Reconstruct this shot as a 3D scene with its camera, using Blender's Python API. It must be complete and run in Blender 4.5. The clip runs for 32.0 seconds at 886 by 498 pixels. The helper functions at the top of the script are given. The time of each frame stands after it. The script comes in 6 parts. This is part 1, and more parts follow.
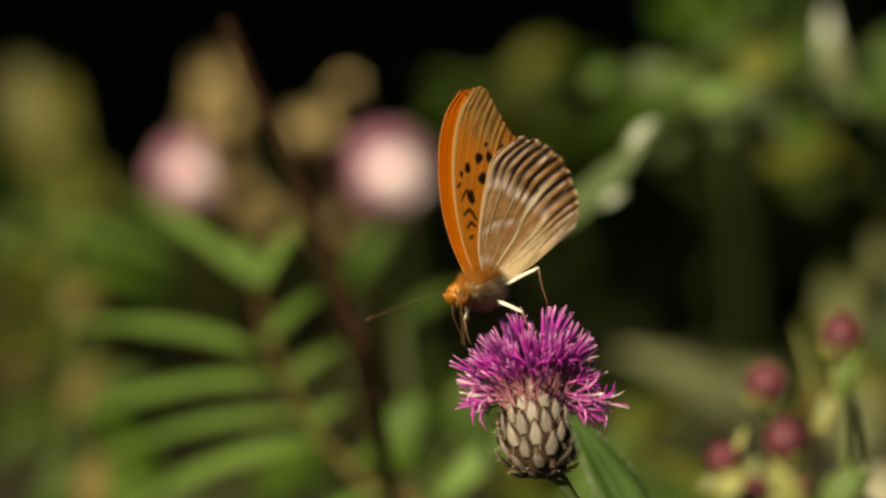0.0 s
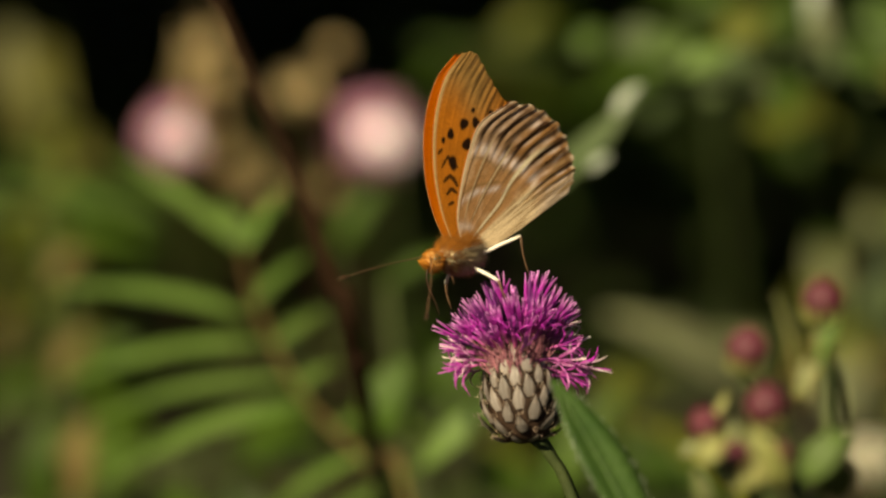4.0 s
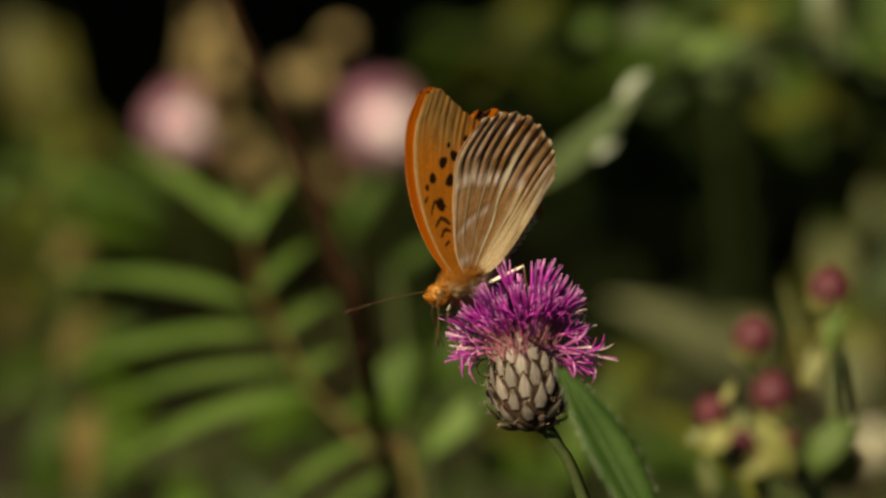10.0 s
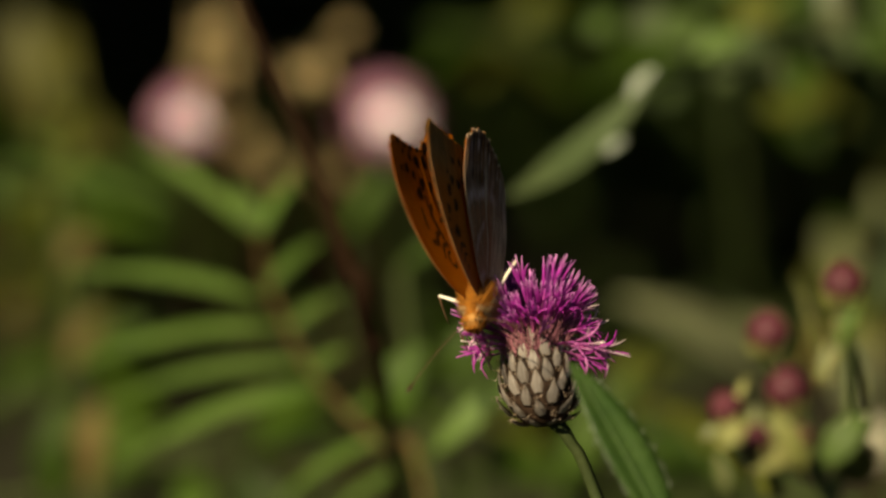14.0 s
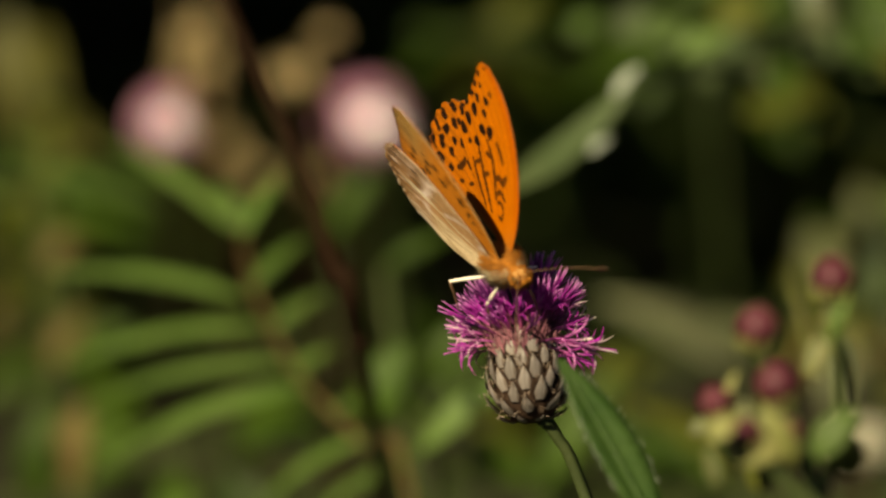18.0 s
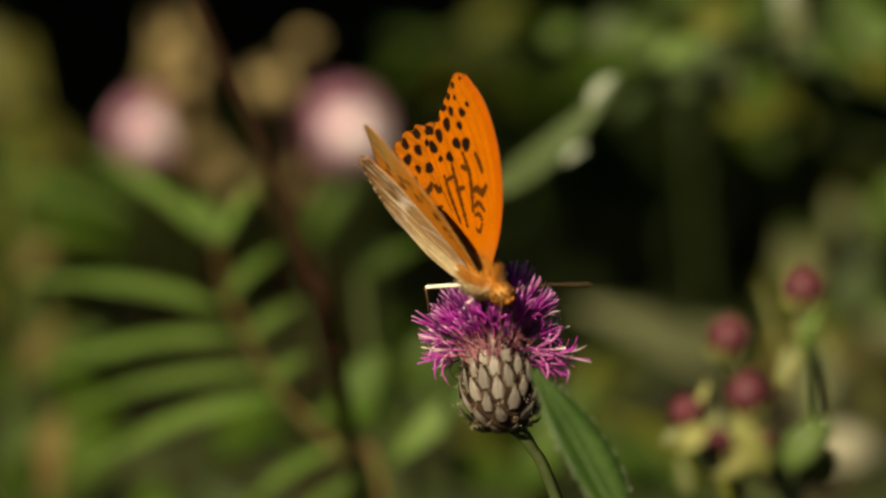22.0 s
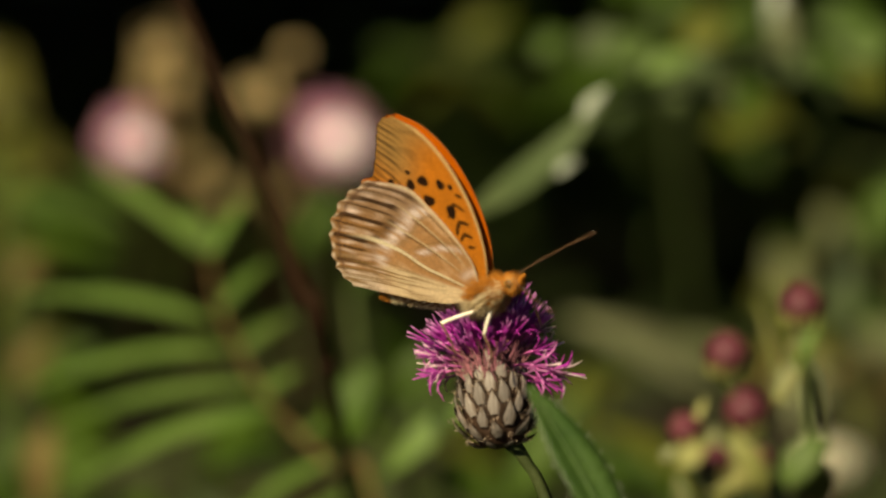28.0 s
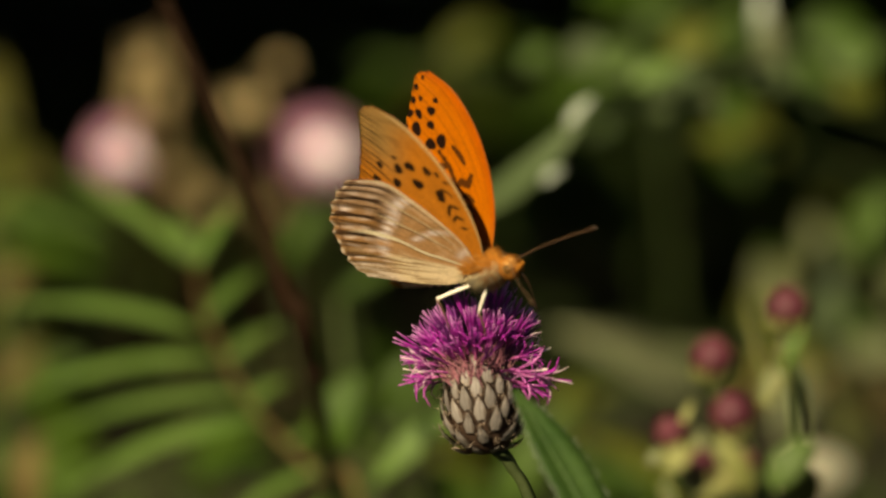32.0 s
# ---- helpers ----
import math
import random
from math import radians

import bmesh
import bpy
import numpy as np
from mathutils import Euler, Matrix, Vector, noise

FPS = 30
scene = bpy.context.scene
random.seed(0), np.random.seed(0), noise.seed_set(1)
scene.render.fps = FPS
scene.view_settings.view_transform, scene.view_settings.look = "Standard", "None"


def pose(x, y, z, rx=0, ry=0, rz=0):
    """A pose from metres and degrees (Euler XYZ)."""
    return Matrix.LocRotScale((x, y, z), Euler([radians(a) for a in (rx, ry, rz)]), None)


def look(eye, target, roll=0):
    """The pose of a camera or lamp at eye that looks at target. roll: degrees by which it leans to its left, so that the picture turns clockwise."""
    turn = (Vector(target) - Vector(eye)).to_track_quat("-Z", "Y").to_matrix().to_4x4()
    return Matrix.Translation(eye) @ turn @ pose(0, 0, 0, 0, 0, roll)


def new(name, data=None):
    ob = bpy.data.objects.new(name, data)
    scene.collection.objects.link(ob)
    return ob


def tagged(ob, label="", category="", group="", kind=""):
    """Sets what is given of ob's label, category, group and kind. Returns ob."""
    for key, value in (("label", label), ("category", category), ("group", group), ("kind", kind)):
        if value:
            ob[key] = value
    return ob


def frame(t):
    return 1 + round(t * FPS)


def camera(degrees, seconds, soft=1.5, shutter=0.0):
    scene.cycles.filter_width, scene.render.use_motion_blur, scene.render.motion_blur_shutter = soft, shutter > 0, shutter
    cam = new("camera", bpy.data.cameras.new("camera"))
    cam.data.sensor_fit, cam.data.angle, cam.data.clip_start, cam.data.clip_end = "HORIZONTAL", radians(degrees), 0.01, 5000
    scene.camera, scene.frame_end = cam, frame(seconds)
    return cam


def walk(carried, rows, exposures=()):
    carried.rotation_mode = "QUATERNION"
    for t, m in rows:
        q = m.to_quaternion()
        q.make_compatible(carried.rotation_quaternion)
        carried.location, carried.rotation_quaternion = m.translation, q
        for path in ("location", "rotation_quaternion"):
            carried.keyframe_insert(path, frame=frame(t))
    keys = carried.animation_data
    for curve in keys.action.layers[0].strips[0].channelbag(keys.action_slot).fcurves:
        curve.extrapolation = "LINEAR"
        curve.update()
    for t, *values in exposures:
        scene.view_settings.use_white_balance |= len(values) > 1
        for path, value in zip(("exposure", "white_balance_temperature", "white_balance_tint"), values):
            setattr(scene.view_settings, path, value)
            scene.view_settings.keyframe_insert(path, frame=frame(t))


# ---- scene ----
# camera: a long lens on a light hand, wide open on a near subject
TILT = radians(12)
RIGHT, UP, AHEAD = Vector((1, 0, 0)), Vector((0, math.sin(TILT), math.cos(TILT))), Vector((0, math.cos(TILT), -math.sin(TILT)))
FOCUS = Vector((0, 0, 0.60))
REACH = 0.60


def site(across, above, behind):
    """A place in metres from the focus point, in axes that slope down with the view."""
    return FOCUS + RIGHT * across + UP * above + AHEAD * behind


cam = camera(14.44, 32.0, soft=2.6)
cam.data.dof.use_dof = True
cam.data.dof.focus_distance = REACH
cam.data.dof.aperture_fstop = 7.0
cam.data.dof.aperture_blades = 0
walk(cam, [
    (0, pose(-0.00004, -0.58687, 0.72482, 77.9925, 0, -0.0041)),
    (0.5, pose(0.00034, -0.58682, 0.72505, 77.9235, 0, 0.0128)),
    (1, pose(0.00075, -0.58680, 0.72515, 77.8494, 0, 0.0179)),
    (1.5, pose(0.00110, -0.58681, 0.72510, 77.7799, 0, 0.0074)),
    (2, pose(0.00131, -0.58684, 0.72497, 77.7030, 0, -0.0231)),
    (2.5, pose(0.00137, -0.58686, 0.72490, 77.6145, 0, -0.0738)),
    (3, pose(0.00136, -0.58683, 0.72500, 77.5346, 0, -0.1049)),
    (3.5, pose(0.00144, -0.58678, 0.72526, 77.4459, 0, -0.1257)),
    (5.5, pose(0.00310, -0.58682, 0.72508, 77.2907, 0, -0.0179)),
    (6, pose(0.00284, -0.58685, 0.72492, 77.2908, 0, -0.0348)),
    (6.5, pose(0.00256, -0.58691, 0.72466, 77.2895, 0, -0.0529)),
    (7, pose(0.00255, -0.58694, 0.72449, 77.2784, 0, -0.0625)),
    (7.5, pose(0.00279, -0.58692, 0.72458, 77.2573, 0, -0.0671)),
    (8, pose(0.00303, -0.58684, 0.72497, 77.2230, 0, -0.0569)),
    (8.5, pose(0.00299, -0.58674, 0.72544, 77.1945, 0, -0.0429)),
    (9, pose(0.00264, -0.58668, 0.72573, 77.1706, 0, -0.0262)),
    (9.5, pose(0.00215, -0.58668, 0.72573, 77.1583, 0, -0.0302)),
    (10, pose(0.00158, -0.58672, 0.72556, 77.1491, 0, -0.0274)),
    (10.5, pose(0.00092, -0.58674, 0.72543, 77.1587, 0, -0.0151)),
    (11, pose(0.00028, -0.58674, 0.72544, 77.1651, 0, -0.0024)),
    (11.5, pose(-0.00016, -0.58672, 0.72556, 77.1553, 0, 0.0024)),
    (12, pose(-0.00033, -0.58669, 0.72568, 77.1470, 0, 0.0099)),
    (12.5, pose(-0.00035, -0.58669, 0.72568, 77.1327, 0, 0.0192)),
    (13, pose(-0.00038, -0.58672, 0.72556, 77.1201, 0, 0.0100)),
    (13.5, pose(-0.00050, -0.58675, 0.72540, 77.1023, 0, -0.0088)),
    (14, pose(-0.00072, -0.58677, 0.72532, 77.0991, 0, -0.0520)),
    (14.5, pose(-0.00103, -0.58678, 0.72528, 77.0784, 0, -0.0875)),
    (16.5, pose(-0.00286, -0.58708, 0.72384, 77.1690, 0, -0.3376)),
    (17, pose(-0.00275, -0.58710, 0.72374, 77.1899, 0, -0.3772)),
    (17.5, pose(-0.00268, -0.58713, 0.72362, 77.2045, 0, -0.4107)),
    (18, pose(-0.00275, -0.58717, 0.72344, 77.2312, 0, -0.4619)),
    (18.5, pose(-0.00295, -0.58722, 0.72321, 77.2447, 0, -0.5075)),
    (19, pose(-0.00318, -0.58726, 0.72302, 77.2672, 0, -0.5534)),
    (19.5, pose(-0.00328, -0.58727, 0.72294, 77.2866, 0, -0.6037)),
    (20, pose(-0.00317, -0.58726, 0.72301, 77.2943, 0, -0.6422)),
    (20.5, pose(-0.00284, -0.58722, 0.72320, 77.3072, 0, -0.6801)),
    (21, pose(-0.00234, -0.58716, 0.72347, 77.3143, 0, -0.6978)),
    (21.5, pose(-0.00172, -0.58709, 0.72381, 77.3232, 0, -0.7322)),
    (22, pose(-0.00111, -0.58701, 0.72417, 77.3168, 0, -0.7502)),
    (22.5, pose(-0.00068, -0.58693, 0.72455, 77.3084, 0, -0.7817)),
    (23, pose(-0.00044, -0.58685, 0.72492, 77.3135, 0, -0.8036)),
    (23.5, pose(-0.00030, -0.58678, 0.72527, 77.3186, 0, -0.8332)),
    (24, pose(-0.00013, -0.58670, 0.72564, 77.3158, 0, -0.8516)),
    (24.5, pose(0.00005, -0.58661, 0.72605, 77.3100, 0, -0.8650)),
    (25, pose(0.00014, -0.58652, 0.72650, 77.3083, 0, -0.8575)),
    (25.5, pose(-0.00005, -0.58645, 0.72683, 77.2889, 0, -0.8700)),
    (27.5, pose(-0.00314, -0.58659, 0.72614, 77.3753, 0, -1.0636)),
    (28, pose(-0.00363, -0.58666, 0.72580, 77.4161, 0, -1.0791)),
    (28.5, pose(-0.00387, -0.58673, 0.72548, 77.4612, 0, -1.1148)),
    (29, pose(-0.00399, -0.58679, 0.72523, 77.4986, 0, -1.1320)),
    (29.5, pose(-0.00402, -0.58682, 0.72505, 77.5465, 0, -1.1653)),
    (30, pose(-0.00398, -0.58686, 0.72489, 77.5803, 0, -1.1805)),
    (30.5, pose(-0.00388, -0.58691, 0.72466, 77.6188, 0, -1.2114)),
    (31, pose(-0.00375, -0.58698, 0.72433, 77.6482, 0, -1.2381)),
    (31.5, pose(-0.00362, -0.58705, 0.72398, 77.6748, 0, -1.2527)),
    (32, pose(-0.00342, -0.58711, 0.72369, 77.7176, 0, -1.2897)),
], exposures=[(0, 0.80, 7700, 12), (3, 0.76, 7700, 12), (6, 0.52, 7700, 12), (9, 0.43, 7700, 12), (14, 0.41, 7700, 12), (18, 0.51, 7700, 12), (32, 0.55, 7700, 12)])

# ---- light ----
SUN = Vector((-0.420, -0.663, 0.620)).normalized()
world = bpy.data.worlds.new("sky")
scene.world = world
world.use_nodes = True
sky = world.node_tree.nodes.new("ShaderNodeTexSky")
sky.sky_type, sky.sun_disc = "NISHITA", False
sky.air_density, sky.dust_density = 0.7, 0.4
sky.sun_elevation, sky.sun_rotation = math.asin(SUN.z), math.atan2(SUN.x, SUN.y)
world.node_tree.links.new(sky.outputs[0], world.node_tree.nodes["Background"].inputs[0])
world.node_tree.nodes["Background"].inputs[1].default_value = 0.055
lamp = bpy.data.lights.new("sun", "SUN")
lamp.energy, lamp.angle, lamp.color = 5.0, radians(0.53), (1.0, 0.93, 0.66)
sun = new("sun", lamp)
sun.matrix_world = look(SUN * 10, (0, 0, 0))


# ---- materials ----
def material(name):
    m = bpy.data.materials.new(name)
    m.use_nodes = True
    nt = m.node_tree
    return m, nt, nt.nodes["Principled BSDF"], nt.nodes["Material Output"]


def node(nt, kind, **values):
    n = nt.nodes.new(kind)
    for key, value in values.items():
        n.inputs[key.replace("_", " ")].default_value = value
    return n


def mixed(nt, fac, a, b):
    """A colour mix of a and b (colours or sockets) by fac."""
    n = nt.nodes.new("ShaderNodeMix")
    n.data_type = "RGBA"
    for slot, value in ((0, fac), (6, a), (7, b)):
        if isinstance(value, (tuple, float, int)):
            n.inputs[slot].default_value = (*value, 1) if isinstance(value, tuple) else value
        else:
            nt.links.new(value, n.inputs[slot])
    return n.outputs[2]


def ramp(nt, socket, lo, hi):
    n = nt.nodes.new("ShaderNodeMapRange")
    n.inputs[1].default_value, n.inputs[2].default_value = lo, hi
    nt.links.new(socket, n.inputs[0])
    return n.outputs[0]


def grained(name, base, other, rough=0.55, fine=900.0, coarse=90.0, through_light=0.0, bump=0.25, spread=0.35, stretch=(1, 1, 1), island=False, gloss=0.25):
    """A natural surface: two tones at two scales, fine relief, and light let through thin parts."""
    m, nt, bsdf, out = material(name)
    co = nt.nodes.new("ShaderNodeTexCoord")
    mp = nt.nodes.new("ShaderNodeMapping")
    mp.inputs["Scale"].default_value = stretch
    nt.links.new(co.outputs["Object"], mp.inputs[0])
    big = node(nt, "ShaderNodeTexNoise", Scale=coarse, Detail=3.0)
    small = node(nt, "ShaderNodeTexNoise", Scale=fine, Detail=4.0, Roughness=0.65)
    for n in (big, small):
        nt.links.new(mp.outputs[0], n.inputs["Vector"])
    tone = mixed(nt, ramp(nt, big.outputs[0], 0.35, 0.65), base, other)
    dark = tuple(c * 0.6 for c in base)
    tone = mixed(nt, ramp(nt, small.outputs[0], 0.62, 0.35), tone, mixed(nt, 0.5, tone, dark))
    info = nt.nodes.new("ShaderNodeNewGeometry") if island else nt.nodes.new("ShaderNodeObjectInfo")
    rnd = info.outputs["Random Per Island"] if island else info.outputs["Random"]
    bright = nt.nodes.new("ShaderNodeHueSaturation")
    val = nt.nodes.new("ShaderNodeMapRange")
    val.inputs[3].default_value, val.inputs[4].default_value = 1 - spread, 1 + spread
    nt.links.new(rnd, val.inputs[0])
    nt.links.new(val.outputs[0], bright.inputs["Value"])
    nt.links.new(tone, bright.inputs["Color"])
    nt.links.new(bright.outputs[0], bsdf.inputs["Base Color"])
    bsdf.inputs["Roughness"].default_value = rough
    bsdf.inputs["Specular IOR Level"].default_value = gloss
    if bump:
        b = node(nt, "ShaderNodeBump", Strength=bump, Distance=0.0004)
        nt.links.new(small.outputs[0], b.inputs["Height"])
        nt.links.new(b.outputs[0], bsdf.inputs["Normal"])
    if through_light:
        tr = nt.nodes.new("ShaderNodeBsdfTranslucent")
        nt.links.new(bright.outputs[0], tr.inputs[0])
        mx = nt.nodes.new("ShaderNodeMixShader")
        mx.inputs[0].default_value = through_light
        nt.links.new(bsdf.outputs[0], mx.inputs[1])
        nt.links.new(tr.outputs[0], mx.inputs[2])
        nt.links.new(mx.outputs[0], out.inputs[0])
    return m


def pigment(name, rough=0.5, through_light=0.38):
    """Wing scales: the pigment is stored on the mesh, grain and relief come on top."""
    m, nt, bsdf, out = material(name)
    at = nt.nodes.new("ShaderNodeAttribute")
    at.attribute_name = "pigment"
    co = nt.nodes.new("ShaderNodeTexCoord")
    small = node(nt, "ShaderNodeTexNoise", Scale=2600.0, Detail=3.0, Roughness=0.7)
    nt.links.new(co.outputs["Object"], small.inputs["Vector"])
    shade = mixed(nt, ramp(nt, small.outputs[0], 0.7, 0.3), at.outputs["Color"], mixed(nt, 0.35, at.outputs["Color"], (0.03, 0.015, 0.006)))
    nt.links.new(shade, bsdf.inputs["Base Color"])
    bsdf.inputs["Roughness"].default_value = rough
    bsdf.inputs["Specular IOR Level"].default_value = 0.12
    bsdf.inputs["Diffuse Roughness"].default_value = 1.0
    b = node(nt, "ShaderNodeBump", Strength=0.25, Distance=0.0001)
    nt.links.new(small.outputs[0], b.inputs["Height"])
    nt.links.new(b.outputs[0], bsdf.inputs["Normal"])
    tr = nt.nodes.new("ShaderNodeBsdfTranslucent")
    deep = node(nt, "ShaderNodeGamma", Gamma=1.6)
    nt.links.new(shade, deep.inputs[0])
    nt.links.new(deep.outputs[0], tr.inputs[0])
    mx = nt.nodes.new("ShaderNodeMixShader")
    mx.inputs[0].default_value = through_light
    nt.links.new(bsdf.outputs[0], mx.inputs[1])
    nt.links.new(tr.outputs[0], mx.inputs[2])
    nt.links.new(mx.outputs[0], out.inputs[0])
    return m


WING = pigment("wing_scales")
FUR_ORANGE = grained("orange_fur", (0.50, 0.18, 0.02), (0.36, 0.13, 0.02), 0.8, 2500, 500, 0.2, spread=0.35, island=True)
FUR_TAN = grained("tan_fur", (0.70, 0.53, 0.31), (0.82, 0.68, 0.45), 0.8, 2500, 500, 0.2, spread=0.3, island=True)
FUR_CREAM = grained("cream_fur", (0.74, 0.60, 0.38), (0.84, 0.72, 0.50), 0.8, 2500, 500, 0.2, spread=0.25, island=True)
BODY_SKIN = grained("body_skin", (0.44, 0.23, 0.07), (0.32, 0.16, 0.05), 0.8, 2000, 400)
CHITIN_PALE = grained("pale_leg", (0.90, 0.84, 0.76), (0.82, 0.72, 0.58), 0.45, 2000, 300)
CHITIN_BROWN = grained("brown_chitin", (0.14, 0.08, 0.046), (0.10, 0.055, 0.032), 0.4, 2000, 300)
CHITIN_DARK = grained("dark_chitin", (0.035, 0.02, 0.012), (0.06, 0.03, 0.015), 0.3, 2000, 300)
EYE = grained("compound_eye", (0.10, 0.06, 0.02), (0.05, 0.03, 0.012), 0.3, 6000, 800, bump=0.1)


def petal(name, root, middle, tip, ends=(0.0122, 0.0148)):
    """A floret's skin: pink at the root, violet along the tube and pale at the ends of the lobes."""
    m, nt, bsdf, out = material(name)
    co = nt.nodes.new("ShaderNodeTexCoord")
    xyz = nt.nodes.new("ShaderNodeSeparateXYZ")
    nt.links.new(co.outputs["Object"], xyz.inputs[0])
    grain = node(nt, "ShaderNodeTexNoise", Scale=900.0, Detail=3.0)
    nt.links.new(co.outputs["Object"], grain.inputs["Vector"])
    tone = mixed(nt, ramp(nt, xyz.outputs[2], 0.004, 0.0095), root, middle)
    tone = mixed(nt, ramp(nt, xyz.outputs[2], *ends), tone, tip)
    tone = mixed(nt, ramp(nt, grain.outputs[0], 0.66, 0.34), tone, mixed(nt, 0.45, tone, tuple(v * 0.5 for v in middle)))
    info = nt.nodes.new("ShaderNodeObjectInfo")
    val = nt.nodes.new("ShaderNodeMapRange")
    val.inputs[3].default_value, val.inputs[4].default_value = 0.65, 1.3
    nt.links.new(info.outputs["Random"], val.inputs[0])
    hue = nt.nodes.new("ShaderNodeHueSaturation")
    nt.links.new(val.outputs[0], hue.inputs["Value"])
    nt.links.new(tone, hue.inputs["Color"])
    nt.links.new(hue.outputs[0], bsdf.inputs["Base Color"])
    bsdf.inputs["Roughness"].default_value = 0.3
    bsdf.inputs["Specular IOR Level"].default_value = 0.5
    tr = nt.nodes.new("ShaderNodeBsdfTranslucent")
    nt.links.new(hue.outputs[0], tr.inputs[0])
    mx = nt.nodes.new("ShaderNodeMixShader")
    mx.inputs[0].default_value = 0.35
    nt.links.new(bsdf.outputs[0], mx.inputs[1])
    nt.links.new(tr.outputs[0], mx.inputs[2])
    nt.links.new(mx.outputs[0], out.inputs[0])
    return m


# the purple petal's light tip colour also paints highlights on its pale lobe ends
PETAL = petal("purple_petal", (0.90, 0.25, 0.55), (0.53, 0.038, 0.47), (0.82, 0.36, 0.78))
PETAL_PALE = petal("pale_petal", (0.5, 0.08, 0.36), (0.62, 0.16, 0.52), (0.92, 0.80, 0.80), (0.0090, 0.0115))
PETAL_DEEP = petal("deep_purple_petal", (0.55, 0.08, 0.36), (0.22, 0.03, 0.24), (0.30, 0.06, 0.30))
PAPPUS = grained("brown_pappus", (0.22, 0.075, 0.11), (0.34, 0.14, 0.17), 0.7, 1800, 300, 0.2, spread=0.35, island=True)
BRACT_PALE = grained("bract_pale", (0.30, 0.265, 0.25), (0.12, 0.088, 0.07), 0.42, 900, 420, spread=0.25, bump=0.6, stretch=(4, 0.5, 1), gloss=0.4)
FRINGE = grained("bract_teeth", (0.26, 0.18, 0.13), (0.42, 0.34, 0.28), 0.6, 1800, 300, 0.2, spread=0.4, island=True)
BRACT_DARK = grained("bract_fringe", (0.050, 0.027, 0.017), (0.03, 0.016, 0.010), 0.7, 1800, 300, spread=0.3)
STEM_GREEN = grained("green_stem", (0.060, 0.080, 0.026), (0.042, 0.060, 0.02), 0.6, 1200, 150, bump=0.4, gloss=0.12)
STEM_BROWN = grained("dead_brown_stem", (0.020, 0.009, 0.004), (0.013, 0.006, 0.003), 0.85, 900, 80, bump=0.4, gloss=0.08)
STEM_RED = grained("reddish_leaf_stalk", (0.20, 0.125, 0.045), (0.15, 0.12, 0.04), 0.6, 900, 80, bump=0.4, gloss=0.12)
LEAF_KNAP = grained("knapweed_leaf", (0.032, 0.072, 0.014), (0.050, 0.096, 0.022), 0.5, 900, 120, 0.25, bump=0.5, spread=0.1)
LEAF_FERN = grained("leaflet_green", (0.070, 0.128, 0.023), (0.106, 0.169, 0.039), 0.5, 500, 50, 0.18, spread=0.3, gloss=0.2)
LEAF_DEEP = grained("deep_green_leaf", (0.023, 0.048, 0.003), (0.037, 0.070, 0.005), 0.5, 500, 40, 0.18, spread=0.35, gloss=0.15)
LEAF_OLIVE = grained("olive_leaf", (0.068, 0.080, 0.009), (0.100, 0.108, 0.016), 0.55, 400, 40, 0.18, spread=0.3, gloss=0.15)
LEAF_GREY = grained("grey_green_leaf", (0.12, 0.14, 0.065), (0.17, 0.185, 0.09), 0.55, 400, 40, 0.18, spread=0.2)
LEAF_THISTLE = grained("thistle_leaf", (0.052, 0.078, 0.030), (0.080, 0.106, 0.044), 0.55, 400, 40, 0.2, spread=0.25, gloss=0.2)
LEAF_WOOL = grained("woolly_pale_leaf", (0.38, 0.41, 0.37), (0.20, 0.24, 0.18), 0.7, 700, 60, 0.2, spread=0.2)
LEAF_PALE = grained("pale_grey_green_leaf", (0.165, 0.18, 0.088), (0.215, 0.225, 0.125), 0.55, 400, 40, 0.18, spread=0.1)
LEAF_YELLOW = grained("yellowing_leaf", (0.060, 0.060, 0.011), (0.090, 0.083, 0.020), 0.55, 400, 40, 0.2, spread=0.2)
LEAF_DRY = grained("dry_brown_leaf", (0.10, 0.070, 0.022), (0.15, 0.105, 0.036), 0.7, 500, 40, 0.25, spread=0.3)
LEAF_MID = grained("mid_green_leaf", (0.036, 0.076, 0.006), (0.056, 0.104, 0.011), 0.5, 500, 40, 0.2, spread=0.25, gloss=0.18)
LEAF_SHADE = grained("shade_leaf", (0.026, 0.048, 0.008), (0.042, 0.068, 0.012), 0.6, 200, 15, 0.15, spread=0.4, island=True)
BUD_RED = grained("red_bud", (0.105, 0.022, 0.034), (0.07, 0.016, 0.026), 0.45, 1500, 200, bump=0.4, spread=0.15)
BUD_GREEN = grained("bud_scale_green", (0.17, 0.18, 0.052), (0.25, 0.24, 0.09), 0.5, 1500, 150, 0.2, spread=0.35)
BUD_CREAM = grained("bud_scale_cream", (0.22, 0.23, 0.11), (0.12, 0.14, 0.05), 0.5, 1500, 150, 0.2, spread=0.2)
BUD_BROWN = grained("bud_cup_brown", (0.13, 0.085, 0.045), (0.09, 0.07, 0.03), 0.6, 1500, 150, 0.1, spread=0.2)
PINK_FAR = grained("pale_pink_floret", (0.50, 0.20, 0.34), (0.62, 0.32, 0.44), 0.5, 600, 60, 0.3, spread=0.15, island=True)
PALE_CORE = grained("white_pink_core", (0.96, 0.93, 0.97), (0.93, 0.84, 0.93), 0.4, 600, 60, 0.0, spread=0.05, island=True, gloss=0.5)
CREAM = grained("cream_dry_bract", (0.52, 0.40, 0.21), (0.34, 0.24, 0.11), 0.6, 600, 60, 0.2, spread=0.25, island=True)
CREAM_WHITE = grained("cream_white_petal", (0.60, 0.58, 0.46), (0.50, 0.47, 0.36), 0.6, 600, 60, 0.3, spread=0.15, island=True)
